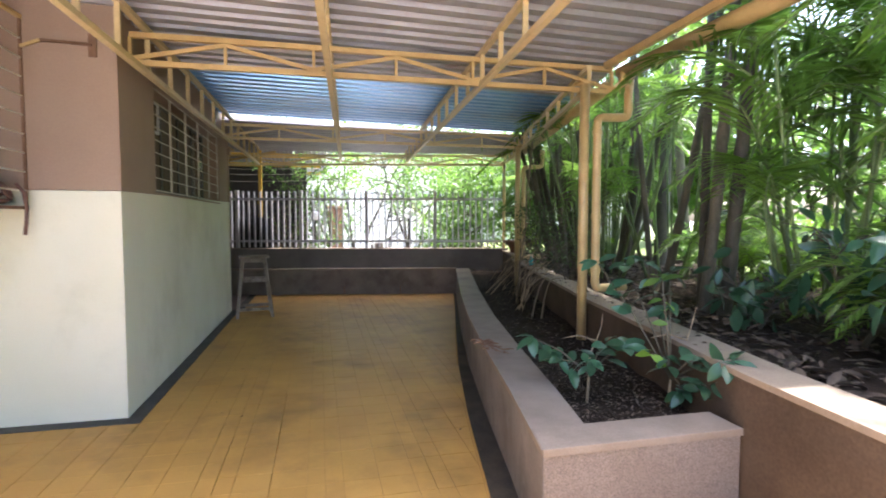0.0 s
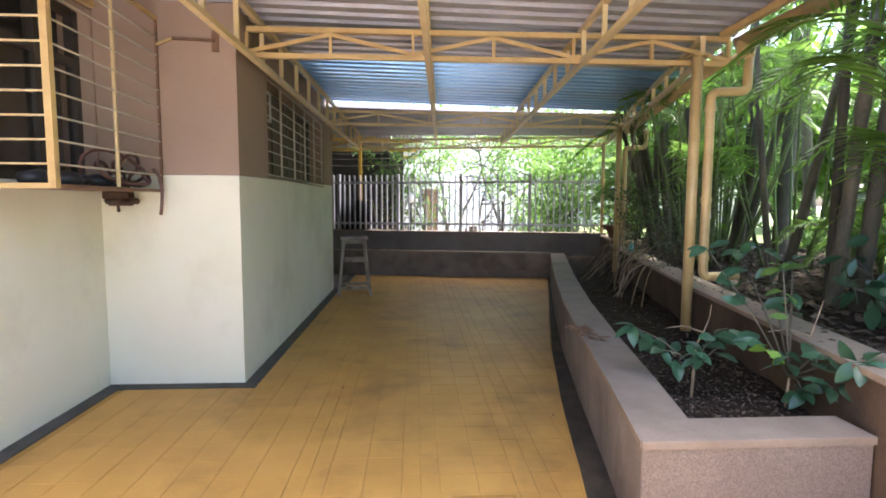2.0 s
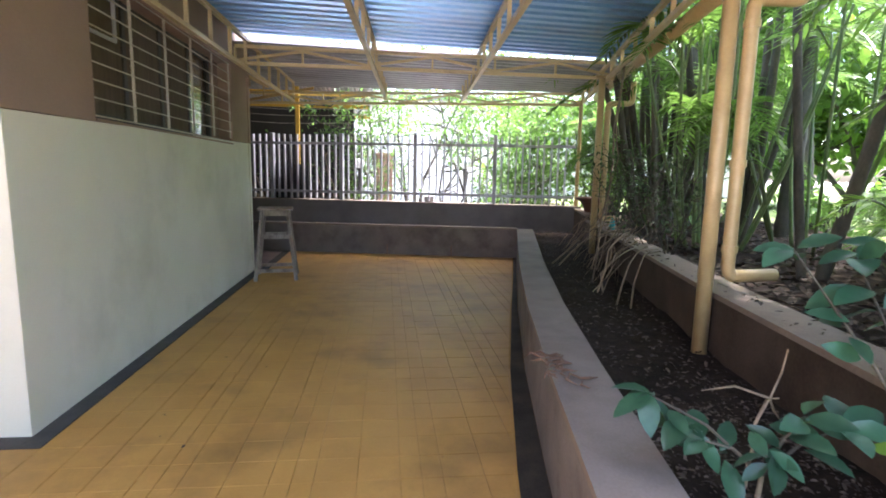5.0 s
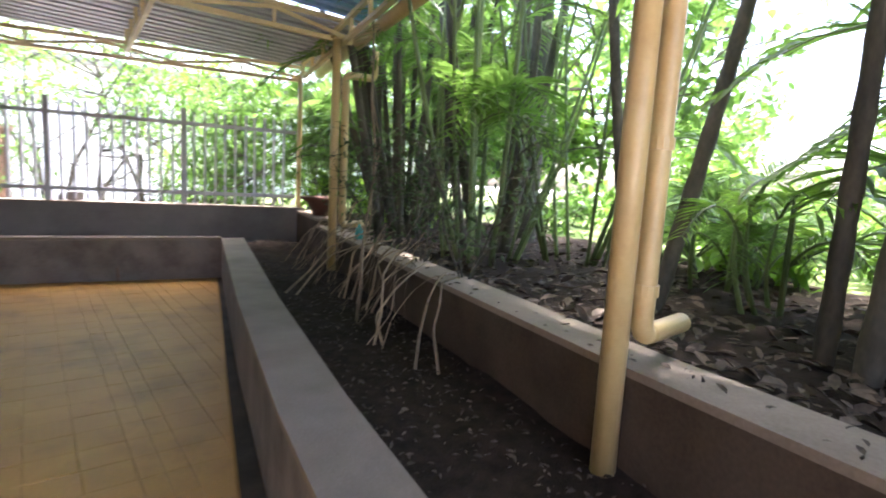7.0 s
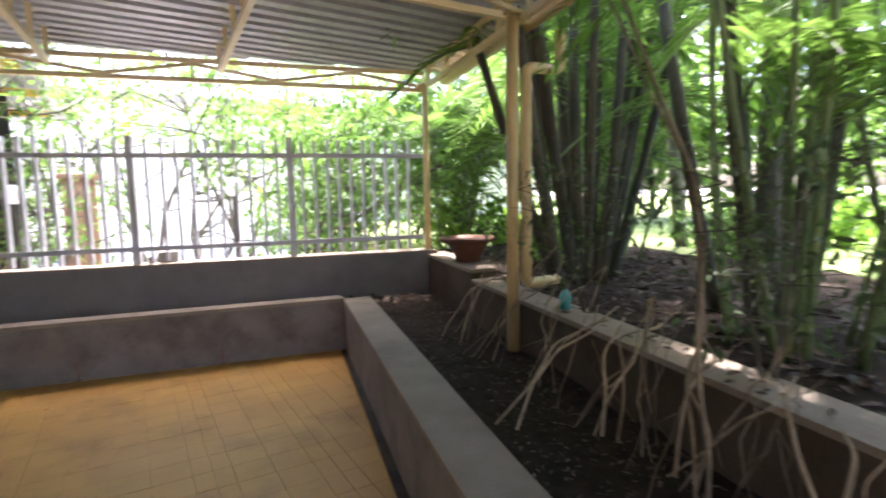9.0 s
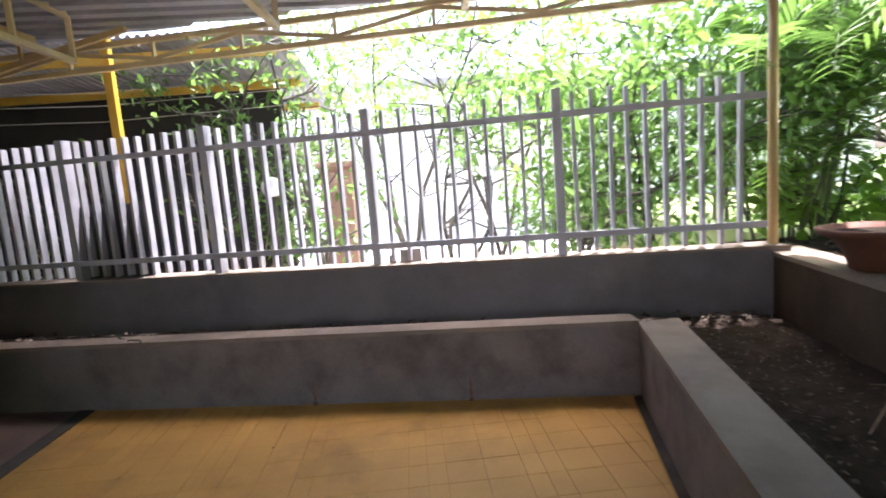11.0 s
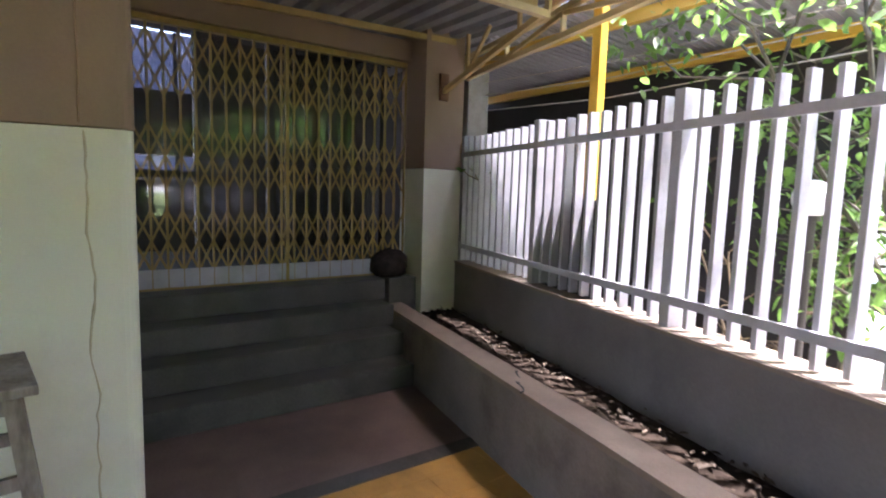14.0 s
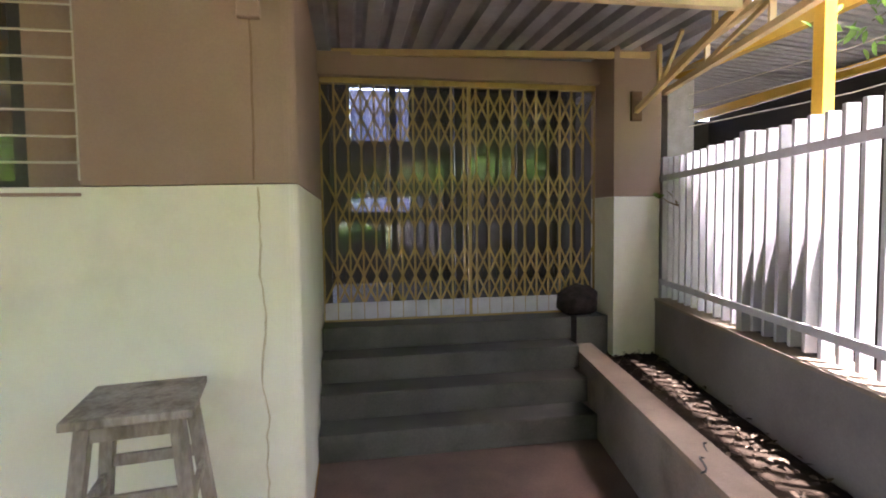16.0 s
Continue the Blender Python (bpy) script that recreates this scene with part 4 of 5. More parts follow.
def ring_cane(p0, p1, r0, r1, n=7, bend=(0, 0, 0)):
    """A jointed, slightly bent cane."""
    b = BM()
    pts, rs = [], []
    p0, p1, bend = Vector(p0), Vector(p1), Vector(bend)
    for k in range(n * 2 + 1):
        u = k / (n * 2)
        pts.append(p0.lerp(p1, u) + bend * math.sin(math.pi * u))
        rs.append((r0 + (r1 - r0) * u) * (1.1 if k % 2 == 0 else 0.96))
    return tube(b, pts, rs, 7)


def areca(name, x, y, z, stems, height, spread, seed, label, group="garden palms", fronds=5, length=1.5, cane_r=0.021, cane_mat=None, leaf_mat=None):
    wide = 0.03 if length > 1.1 else 0.017
    rng = np.random.RandomState(seed)
    t = thing(name, label, "palm", group, (x, y, z))
    ribs = BM()
    A = [[], [], [], [], []]
    for s in range(stems + 4 if height > 2 else stems):
        a = rng.uniform(0, 2 * math.pi)
        r = rng.uniform(0.05, 0.38) * spread
        p0 = np.array([x + r * math.cos(a), y + r * math.sin(a), z - 0.05])
        hgt = height * rng.uniform(0.55, 1.05)
        lean = rng.uniform(0.05, 0.62) * spread
        p1 = p0 + np.array([math.cos(a) * lean * hgt * 0.5, math.sin(a) * lean * hgt * 0.5, hgt])
        part("cane", ring_cane(p0, p1, cane_r * rng.uniform(0.7, 1.15), cane_r * 0.55, 8, (0.06 * math.cos(a), 0.06 * math.sin(a), 0)), cane_mat or M_CANE, t, smooth=True)
        for f in range(fronds):
            az = rng.uniform(0, 2 * math.pi)
            rib, *arr = frond_arrays(rng, p0 + (p1 - p0) * (1 - 0.72 * rng.rand() ** 2.4), az, length * rng.uniform(0.7, 1.2), rng.uniform(0.5, 1.0), rng.uniform(0.55, 0.95), leaf=0.30 * length / 1.3, width=wide)
            tube(ribs, [tuple(q) for q in rib], [0.012 - 0.0011 * k for k in range(9)], 4)
            for k in range(5):
                A[k] += arr[k]
    tagged(part("frond_rib_mass", ribs, M_CANE, t), kind="stuff")
    me = leaf_mesh("crown", *A, droop=0.22)
    link("crown", me, leaf_mat or M_LEAF, t)
    return t


PALM = "clump of areca palm canes with arching green fronds"
areca("areca_palm", 5.75, 4.35, 0.68, 15, 4.2, 1.0, 11, "dense dark areca palm clump close to the roof post", fronds=3, cane_r=0.05, cane_mat=M_BARK, length=1.7)
areca("areca_palm", 5.15, 2.35, 0.68, 9, 3.3, 1.0, 12, PALM, fronds=2)
areca("areca_palm", 6.1, 2.0, 0.68, 5, 3.6, 1.1, 13, PALM, fronds=2, length=1.5, leaf_mat=M_LEAF2)
areca("areca_palm", 5.3, -0.9, 0.68, 12, 3.1, 0.9, 15, PALM, fronds=5)
areca("areca_palm", 5.4, -3.0, 0.68, 12, 3.2, 1.0, 17, PALM, fronds=5)
areca("areca_palm", 7.2, 5.4, 0.62, 12, 3.4, 1.1, 18, PALM, fronds=5, length=1.7)
areca("areca_palm", 6.3, 7.6, 0.62, 12, 2.6, 1.0, 19, PALM, fronds=6, length=1.5, leaf_mat=M_LEAF2)
areca("areca_palm", 4.6, -2.2, 0.68, 5, 0.5, 0.5, 21, "young palm with short green fronds in the garden soil", fronds=4, length=0.8)
YP = "young palm with short green fronds in the garden soil"
areca("areca_palm", 5.6, 2.75, 0.68, 1, 4.0, 0.8, 25, "stout brown palm stems in a clump behind the garden wall", fronds=1, cane_r=0.06, cane_mat=M_BARK, length=1.4)
areca("areca_palm", 5.55, 0.15, 0.66, 7, 0.75, 0.7, 22, YP, fronds=2, length=0.7, cane_r=0.014, leaf_mat=M_LEAFL)
areca("areca_palm", 6.4, -0.4, 0.66, 7, 0.8, 0.8, 27, YP, fronds=4, length=0.9, cane_r=0.014, leaf_mat=M_LEAFL)
areca("areca_palm", 5.9, -1.2, 0.66, 7, 0.8, 0.8, 28, YP, fronds=4, length=0.9, cane_r=0.014, leaf_mat=M_LEAFL)
areca("areca_palm", 6.3, 0.9, 0.65, 6, 0.6, 1.0, 23, "young palm with short green fronds in the garden soil", fronds=5, length=1.0, leaf_mat=M_LEAF2)
areca("areca_palm", 7.5, 1.6, 0.62, 6, 0.7, 1.0, 24, "young palm with short green fronds in the garden soil", fronds=5, length=1.0, leaf_mat=M_LEAF2)


def tall_palm(x, y, z, h, r, lean, seed, label, fronds=14, length=2.2):
    rng = np.random.RandomState(seed)
    t = thing("tall_palm", label, "palm tree", "tall garden palms", (x, y, z))
    top = (x + lean[0], y + lean[1], z + h)
    part("trunk", ring_cane((x, y, z - 0.1), top, r * 1.15, r * 0.8, 16, (lean[0] * 0.1, lean[1] * 0.1, 0)), M_BARK, t, smooth=True)
    ribs = BM()
    A = [[], [], [], [], []]
    for f in range(fronds):
        rib, *arr = frond_arrays(rng, top, f * 2.4 + rng.uniform(-0.3, 0.3), length * rng.uniform(0.8, 1.15), rng.uniform(0.2, 1.0), rng.uniform(0.7, 1.0), pairs=30, leaf=0.45, width=0.04)
        tube(ribs, [tuple(q) for q in rib], [0.02 - 0.0019 * k for k in range(9)], 4)
        for k in range(5):
            A[k] += arr[k]
    tagged(part("frond_rib_mass", ribs, M_CANE, t), kind="stuff")
    link("crown", leaf_mesh("crown", *A, droop=0.3), M_LEAF, t)


TP = "tall slender palm trunk with a feathery crown high above"
tall_palm(4.92, 0.72, 0.68, 4.4, 0.030, (-0.07, 0.55), 31, TP, fronds=8)
tall_palm(4.90, 0.58, 0.68, 4.2, 0.04, (0.45, -0.45), 32, TP, fronds=8)
tall_palm(4.66, -0.31, 0.68, 4.3, 0.035, (0.0, -0.04), 33, TP, fronds=5)
tall_palm(4.55, -0.47, 0.68, 4.2, 0.045, (0.18, -0.16), 38, TP, fronds=5)
tall_palm(4.62, -0.62, 0.68, 4.4, 0.05, (0.12, -0.22), 39, TP, fronds=5)
tall_palm(6.9, 3.4, 0.65, 4.4, 0.10, (0.3, 0.2), 34, TP)
tall_palm(6.2, -2.0, 0.65, 4.4, 0.05, (0.2, 0.1), 35, TP)
tall_palm(9.5, 6.0, 0.62, 4.6, 0.10, (-0.3, 0.2), 37, TP)


def oval_mesh(name, P, D, N, L, W, droop=0.2):
    """Separate oval leaves with a pointed tip and a sunken midrib."""
    V, F = [], []
    steps = ((0.0, 0.06), (0.2, 0.62), (0.45, 1.0), (0.7, 0.85), (0.9, 0.42), (1.0, 0.04))
    for p, d, n, l, w in zip(P, D, N, L, W):
        d = Vector(d).normalized()
        side = d.cross(Vector(n)).normalized()
        up = side.cross(d)
        k = len(V)
        for u, v in steps:
            c = Vector(p) + d * (l * u) - up * (droop * l * u * u)
            h = side * (w * 0.5 * v)
            lift = up * (w * 0.14 * v)
            V += [tuple(c - h + lift), tuple(c), tuple(c + h + lift)]
        for q in range(5):
            a = k + 3 * q
            F += [(a, a + 3, a + 4, a + 1), (a + 1, a + 4, a + 5, a + 2)]
    me = bpy.data.meshes.new(name)
    me.from_pydata(V, [], F)
    me.polygons.foreach_set("use_smooth", [True] * len(F))
    return me


def shrub(name, x, y, z, h, r, n, seed, label, category, leaf=0.10, mat=None, group="", stems=4, base=0.25, wide=0.45, bark=None, thin=1.0, oval=False):
    """Branching stems with clusters of leaves along the outer twigs."""
    rng = np.random.RandomState(seed)
    t = thing(name, label, category, group, (x, y, z))
    tips = []
    twigs = BM()
    for s in range(stems):
        a = 2 * math.pi * s / stems + rng.uniform(-0.5, 0.5)
        p = np.array([x, y, z - 0.03])
        b = BM()
        d = np.array([0.35 * math.cos(a) * r / h * 2, 0.35 * math.sin(a) * r / h * 2, 1.0])
        main = [p]
        for k in range(6):
            d = d + rng.normal(0, 0.16, 3)
            d[2] = max(d[2], 0.3)
            p = p + d / np.linalg.norm(d) * h / 6.2
            main.append(p)
        r0 = (0.012 + 0.012 * h) * thin
        tube(b, [tuple(q) for q in main], [r0 * (1 - 0.13 * k) for k in range(7)], 6)
        part("stem", b, bark or M_BARK, t)
        for k in range(2, 7):
            for j in range(3):
                q = main[k]
                a2 = rng.uniform(0, 6.28)
                e = q + np.array([math.cos(a2), math.sin(a2), rng.uniform(-0.1, 0.8)]) * r * rng.uniform(0.35, 0.75)
                m_ = (q + e) / 2 + rng.normal(0, 0.05 * r, 3)
                tube(twigs, [tuple(q), tuple(m_), tuple(e)], [r0 * 0.4, r0 * 0.3, r0 * 0.12], 5)
                tips += [m_ * 0.5 + e * 0.5, e, e, m_]
    tagged(part("twig_mass", twigs, bark or M_BARK, t), kind="stuff")
    tips = np.array([q for q in tips if q[2] > z + base * h])
    C = tips[rng.randint(0, len(tips), n)] + rng.normal(0, 0.11 * r, (n, 3))
    D = rng.normal(0, 1, (n, 3)) + np.array([0, 0, -0.15])
    N = rng.normal(0, 0.6, (n, 3)) + np.array([0, 0, 1.0])
    L = leaf * rng.uniform(0.6, 1.25, n)
    shape = oval_mesh if oval else leaf_mesh
    link("crown", shape("crown", C, D, N, L, L * wide, droop=0.12), mat or M_LEAF2, t)
    return t


SH = "leafy light green garden shrub behind the fence"
for k, (x, y, h, r, n, m) in enumerate([(1.6, 8.6, 3.3, 1.1, 1700, M_LEAF2), (3.2, 9.0, 3.6, 1.0, 700, M_LEAF2), (4.3, 8.1, 2.9, 1.1, 1900, M_LEAF2), (5.5, 8.4, 3.0, 1.2, 2300, M_LEAF2),
                                        (5.2, 10.5, 4.2, 1.5, 1800, M_LEAFL), (0.9, 13.0, 4.0, 1.5, 900, M_LEAFL), (0.9, 9.4, 2.9, 0.9, 900, M_LEAF2), (6.9, 9.8, 3.8, 1.6, 2600, M_LEAF2),
                                        (2.6, 12.2, 5.4, 2.0, 2200, M_LEAFL), (4.4, 13.0, 5.6, 2.1, 2400, M_LEAFL), (7.4, 12.6, 5.6, 2.2, 2600, M_LEAFL), (-0.6, 13.6, 5.4, 2.0, 1800, M_LEAFL)]):
    shrub("shrub", x, y, -0.14, h, r, n, 50 + k, SH, "shrub", 0.09 if k in (0, 6) else 0.12, m, "shrubs behind the fence", stems=3, base=0.5 if k in (1, 5) or k > 7 else 0.28, thin=0.6)

for k, (x, y, h) in enumerate([(-0.6, 8.55, 2.3), (0.75, 8.7, 2.2)]):
    shrub("bare_shrub", x, y, -0.14, h, 0.38, 70, 340 + k, "nearly leafless twiggy shrub before the dark shed", "shrub", 0.09, M_LEAF2, "bare shrubs", stems=4, base=0.55, bark=M_ROOT, thin=0.45)

# broad-leaved undergrowth in the garden
for k, (x, y, h, r, n) in enumerate([(4.45, -1.15, 0.40, 0.30, 70), (4.6, -1.75, 0.75, 0.45, 130), (4.25, -2.6, 0.6, 0.42, 150), (4.55, -3.4, 0.75, 0.5, 190)]):
    shrub("broadleaf_plant", x, y, 0.68, h, r, n, 80 + k, "dark broad-leaved plant at the garden edge", "plant", 0.17, M_LEAFD, "broad-leaved plants", stems=3, base=0.3, wide=0.42, oval=True)
for k in range(26):
    rnd = random.Random(400 + k)
    x, y = rnd.uniform(6.3, 14), rnd.uniform(-4, 8)
    shrub("undergrowth", x, y, 0.62, rnd.uniform(0.5, 0.95), rnd.uniform(0.5, 0.9), 420, 120 + k, "bright green low garden undergrowth", "plant", 0.17, M_LEAFL if k % 3 else M_LEAF2, "garden undergrowth", stems=3, base=0.15, wide=0.5)
# far trees closing the garden
for k in range(16):
    if k in (9, 11):
        continue
    rnd = random.Random(600 + k)
    a = radians(-75 + 125 * k / 15)
    d = rnd.uniform(15, 21) if k < 8 or k > 12 else rnd.uniform(30, 36)
    shrub("garden_tree", 3 + d * math.cos(a), d * math.sin(a), 0.6, rnd.uniform(4.0, 7.5), rnd.uniform(2.4, 3.6), 2600, 200 + k, "full green tree at the far side of the garden", "tree", 0.38, M_LEAF2 if k % 2 else M_LEAFL, "far garden trees", stems=3, base=0.12, wide=0.55)


def planter_plant(x, y, z, label, branches, seed):
    """A young plant: a thin stem, branches (offset of the tip, leaves, leaf length, material) and oval leaves."""
    rng = np.random.RandomState(seed)
    t = thing("planter_plant", label, "plant", "young plants in the planter", (x, y, z))
    fork = np.array([x + 0.008, y - 0.005, z + 0.15])
    part("stem", tube(BM(), [(x, y, z - 0.03), (x + 0.006, y, z + 0.07), tuple(fork)], [0.009, 0.008, 0.007], 6), M_ROOT, t, smooth=True)
    for off, n, size, mat in branches:
        e = np.array([x, y, z]) + np.array(off)
        m = (fork + e) / 2 + np.array([0, 0, 0.03])
        branch = part("branch", tube(BM(), [tuple(fork), tuple(m), tuple(e)], [0.006, 0.005, 0.003], 5), M_BARK, t, smooth=True)
        az = np.arange(n) * 2.4 + rng.uniform(0, 6)
        out = (e - fork) * np.array([1, 1, 0])
        out = out / max(np.linalg.norm(out), 0.05) * 0.5
        D = np.stack([np.cos(az), np.sin(az), rng.uniform(-0.6, 0.6, n)], 1) + out
        f = np.where(np.arange(n) < n * 0.55, 1.0, rng.uniform(0.5, 0.9, n))[:, None]
        P = fork * (1 - f) + e * f + rng.normal(0, 0.008, (n, 3))
        N = np.tile([-0.25, -0.5, 1.0], (n, 1)) + rng.normal(0, 0.35, (n, 3))
        L = size * rng.uniform(0.75, 1.2, n)
        for q in range(n):
            link("leaf", oval_mesh("leaf", P[q:q + 1], D[q:q + 1], N[q:q + 1], L[q:q + 1], L[q:q + 1] * 0.5, 0.25), mat, branch)


planter_plant(2.93, -1.47, 0.41, "young plant with glossy dark green oval leaves",
              [((-0.30, 0.10, 0.36), 10, 0.115, M_LEAFD), ((-0.16, 0.04, 0.24), 9, 0.115, M_LEAFD), ((-0.03, -0.06, 0.24), 7, 0.10, M_LEAFD),
               ((0.10, -0.03, 0.33), 8, 0.12, M_LEAFD), ((0.22, -0.03, 0.30), 6, 0.15, M_LEAFD)], 1)
planter_plant(3.34, -1.66, 0.41, "young plant with dark drooping and fresh yellow-green leaves",
              [((-0.10, 0.02, 0.30), 4, 0.10, M_LEAFL), ((-0.02, 0.0, 0.27), 5, 0.11, M_LEAFD), ((0.03, -0.22, 0.33), 7, 0.12, M_LEAFD),
               ((0.02, -0.10, 0.10), 7, 0.11, M_LEAFD), ((0.04, -0.42, 0.36), 8, 0.14, M_LEAFD), ((0.0, -0.30, 0.20), 7, 0.13, M_LEAFD),
               ((-0.30, 0.28, 0.80), 9, 0.12, M_LEAFD), ((-0.14, 0.24, 0.79), 11, 0.13, M_LEAFD), ((0.0, 0.08, 0.72), 9, 0.11, M_LEAF2), ((0.14, 0.20, 0.74), 11, 0.12, M_LEAFD), ((0.02, 0.26, 0.80), 9, 0.12, M_LEAFD)], 3)

# bare sticks
for k, (x, y, h) in enumerate([(3.0, -1.30, 0.50), (3.42, -1.62, 0.58)]):
    rnd = random.Random(900 + k)
    b = BM()
    spine = [(x + 0.02 * q + rnd.uniform(-0.025, 0.025), y + rnd.uniform(-0.02, 0.02), 0.38 + h * q / 6) for q in range(7)]
    tube(b, spine, [0.007 - 0.0008 * q for q in range(7)], 6)
    for q, dx, dz in ((3, 0.10, 0.07), (4, -0.22, 0.02), (4, 0.07, -0.09)):
        a = spine[q]
        tube(b, [a, (a[0] + dx * 0.5, a[1] + 0.02, a[2] + dz * 0.8 + 0.02), (a[0] + dx, a[1] + 0.03, a[2] + dz)], [0.005, 0.004, 0.002], 5)
    tagged(part("dead_stick", b, M_ROOT), "bare dead branching stick stuck in the soil", "stick", "dead sticks")


def roots(y, n, seed, reach, label, r_base=0.006):
    """Dry aerial roots that hang over the garden wall into the planter, each one a part."""
    rnd = random.Random(seed)
    t = thing("dry_roots", label, "roots", "dry roots over the wall", (along(RW, y), y, 0.76))
    for k in range(n):
        yy = y + rnd.gauss(0, 0.10)
        wx = along(RW, yy)
        p = Vector((wx + rnd.uniform(0.02, 0.22), yy + rnd.gauss(0, 0.08), 0.77 + rnd.uniform(0.0, 0.4)))
        e = Vector((wx - rnd.uniform(0.10, reach), yy + rnd.gauss(-0.05, 0.16), 0.42))
        m_ = Vector((wx - 0.06 - rnd.uniform(0, 0.10), yy + rnd.gauss(0, 0.08), rnd.uniform(0.70, 0.95)))
        r = r_base * rnd.choice((0.45, 0.6, 0.8, 1.4))
        pts = []
        for i in range(9):
            u = i / 8
            w = 0.016 * math.sin(math.pi * u)
            pts.append(p * (1 - u) ** 2 + m_ * 2 * u * (1 - u) + e * u * u + Vector((rnd.gauss(0, w), rnd.gauss(0, w), rnd.gauss(0, w * 0.6))))
        part("root", tube(BM(), pts, [r * (1 - 0.06 * i) for i in range(9)], 5), M_ROOT, t)
        if k % 2 == 0:
            q = pts[5]
            part("rootlet", tube(BM(), [q, q + Vector((-0.05, rnd.gauss(0, 0.05), -0.05)), q + Vector((-0.08, rnd.gauss(0, 0.09), -0.13))], [r * 0.5, r * 0.4, r * 0.2], 4), M_ROOT, t)


for k, (y, n, rb) in enumerate([(4.25, 7, 0.0045), (3.8, 6, 0.004), (3.2, 7, 0.005), (2.6, 7, 0.006), (1.95, 8, 0.0045)]):
    roots(y, n, 70 + k, 0.42, "tangle of dry brown roots hanging over the garden wall", rb)
t = thing("liana", "thick twisting woody vine hanging over the garden wall", "vine", "dry roots over the wall", (3.72, 1.85, 0.42))
vine = [(4.50, 3.05, 2.7), (4.30, 2.72, 2.3), (4.12, 2.43, 1.90), (4.05, 2.22, 1.58), (3.97, 2.12, 1.30), (3.92, 2.08, 1.02), (3.88, 2.04, 0.86), (3.84, 2.00, 0.65), (3.78, 1.95, 0.41)]
for k, (dx, dy, r) in enumerate([(0, 0, 0.009), (0.05, 0.09, 0.006)]):
    rnd = random.Random(40 + k)
    pts = smooth_path([(x + dx + rnd.gauss(0, 0.014), y + dy * (1.3 - 0.25 * i) if i < 6 else y + dy + rnd.gauss(0, 0.02), z) for i, (x, y, z) in enumerate(vine)], 0.05, 3)
    part("strand", tube(BM(), pts, [r * (0.8 + 0.35 * abs(math.sin(i * 0.9 + k))) for i in range(len(pts))], 7), M_ROOT, t, smooth=True)
for k, (x, y) in enumerate([(3.66, 1.58), (3.71, 1.47), (3.63, 1.08), (3.95, 2.16), (3.77, 2.83), (4.02, 2.62)]):
    t = thing("dry_roots", "stout pale dry roots rooted in the planter soil", "roots", "dry roots over the wall", (x, y, 0.42))
    rnd = random.Random(60 + k)
    for j in range(2):
        top = Vector((along(RW, y) + rnd.uniform(-0.02, 0.15), y + rnd.gauss(0.12, 0.12), rnd.uniform(0.76, 0.92)))
        e = Vector((x + rnd.gauss(0, 0.04), y + rnd.gauss(0, 0.05), 0.41))
        m_ = top.lerp(e, 0.45) + Vector((-0.06, rnd.gauss(0, 0.03), 0.08))
        pts = smooth_path([top, top.lerp(m_, 0.5) + Vector((rnd.gauss(0, 0.03), rnd.gauss(0, 0.05), 0.03)), m_, m_.lerp(e, 0.5) + Vector((rnd.gauss(0, 0.03), rnd.gauss(0, 0.05), 0)), e], 0.04, 4)
        r = rnd.choice((0.003, 0.0045, 0.007))
        part("root", tube(BM(), pts, [r * (0.75 + 0.5 * i / len(pts)) for i in range(len(pts))], 6), M_ROOT, t, smooth=True)
for k, (y, n) in enumerate([(3.3, 260), (2.1, 420), (4.3, 240), (1.45, 420)]):
    wx = along(RW, y)
    shrub("wall_creeper", wx + 0.20, y, 0.70, 1.0, 0.42, n, 300 + k, "half-dry creeper with small grey-green leaves on the garden wall", "creeper", 0.05, M_DULL, "wall creepers", stems=4, base=0.05, bark=M_BARK, thin=0.35)


# ---- litter ----
def litter(name, spots, n, seed, size, label, mat):
    rng = np.random.RandomState(seed)
    P = np.array([spots(rng) for _ in range(n)])
    D = rng.normal(0, 1, (n, 3)) * np.array([1, 1, 0.18])
    N = rng.normal(0, 0.35, (n, 3)) + np.array([0, 0, 1.0])
    L = size * rng.uniform(0.3, 1.2, n)
    return tagged(link(name, leaf_mesh(name, P, D, N, L, L * 0.4, droop=0.05), mat), label, "litter", kind="stuff")


def in_planter(rng):
    y = rng.uniform(-2.0, 6.0)
    return (along(PL, y) + 0.27 + rng.rand() * (along(RW, y) - along(PL, y) - 0.32), y, 0.415 + rng.uniform(0, 0.02))


def in_planter_front(rng):
    y = rng.uniform(-2.0, -0.7)
    return (along(PL, y) + 0.27 + rng.rand() * (along(RW, y) - along(PL, y) - 0.32), y, 0.416 + rng.uniform(0, 0.012))


def on_garden(rng):
    y = rng.uniform(-4, 7)
    return (along(RW, y) + 0.26 + 2.6 * rng.rand() ** 1.3, y, 0.70 + rng.uniform(0, 0.04))


def on_coping(rng):
    y = rng.uniform(-2, 4.5)
    return (along(RW, y) + rng.uniform(0.02, 0.23), y, 0.763)


def below_fence(rng):
    x = rng.uniform(-1.7, 5.0)
    return (x, cross_y(x) + 0.2 + rng.rand() * (fence_y(x) - 0.08 - cross_y(x) - 0.2), 0.42 + rng.uniform(0, 0.02))


def on_floor(rng):
    y = rng.uniform(-2.5, 5.8)
    return (rng.uniform(0.2, along(PL, y) - 0.05), y, 0.004)


litter("planter_litter", in_planter, 2400, 1, 0.034, "dry leaf bits and pebbles on the planter soil", M_LITTER)
litter("planter_crumbs", in_planter_front, 1500, 6, 0.026, "pale crumbs and leaf bits on the planter soil", M_CRUMB)
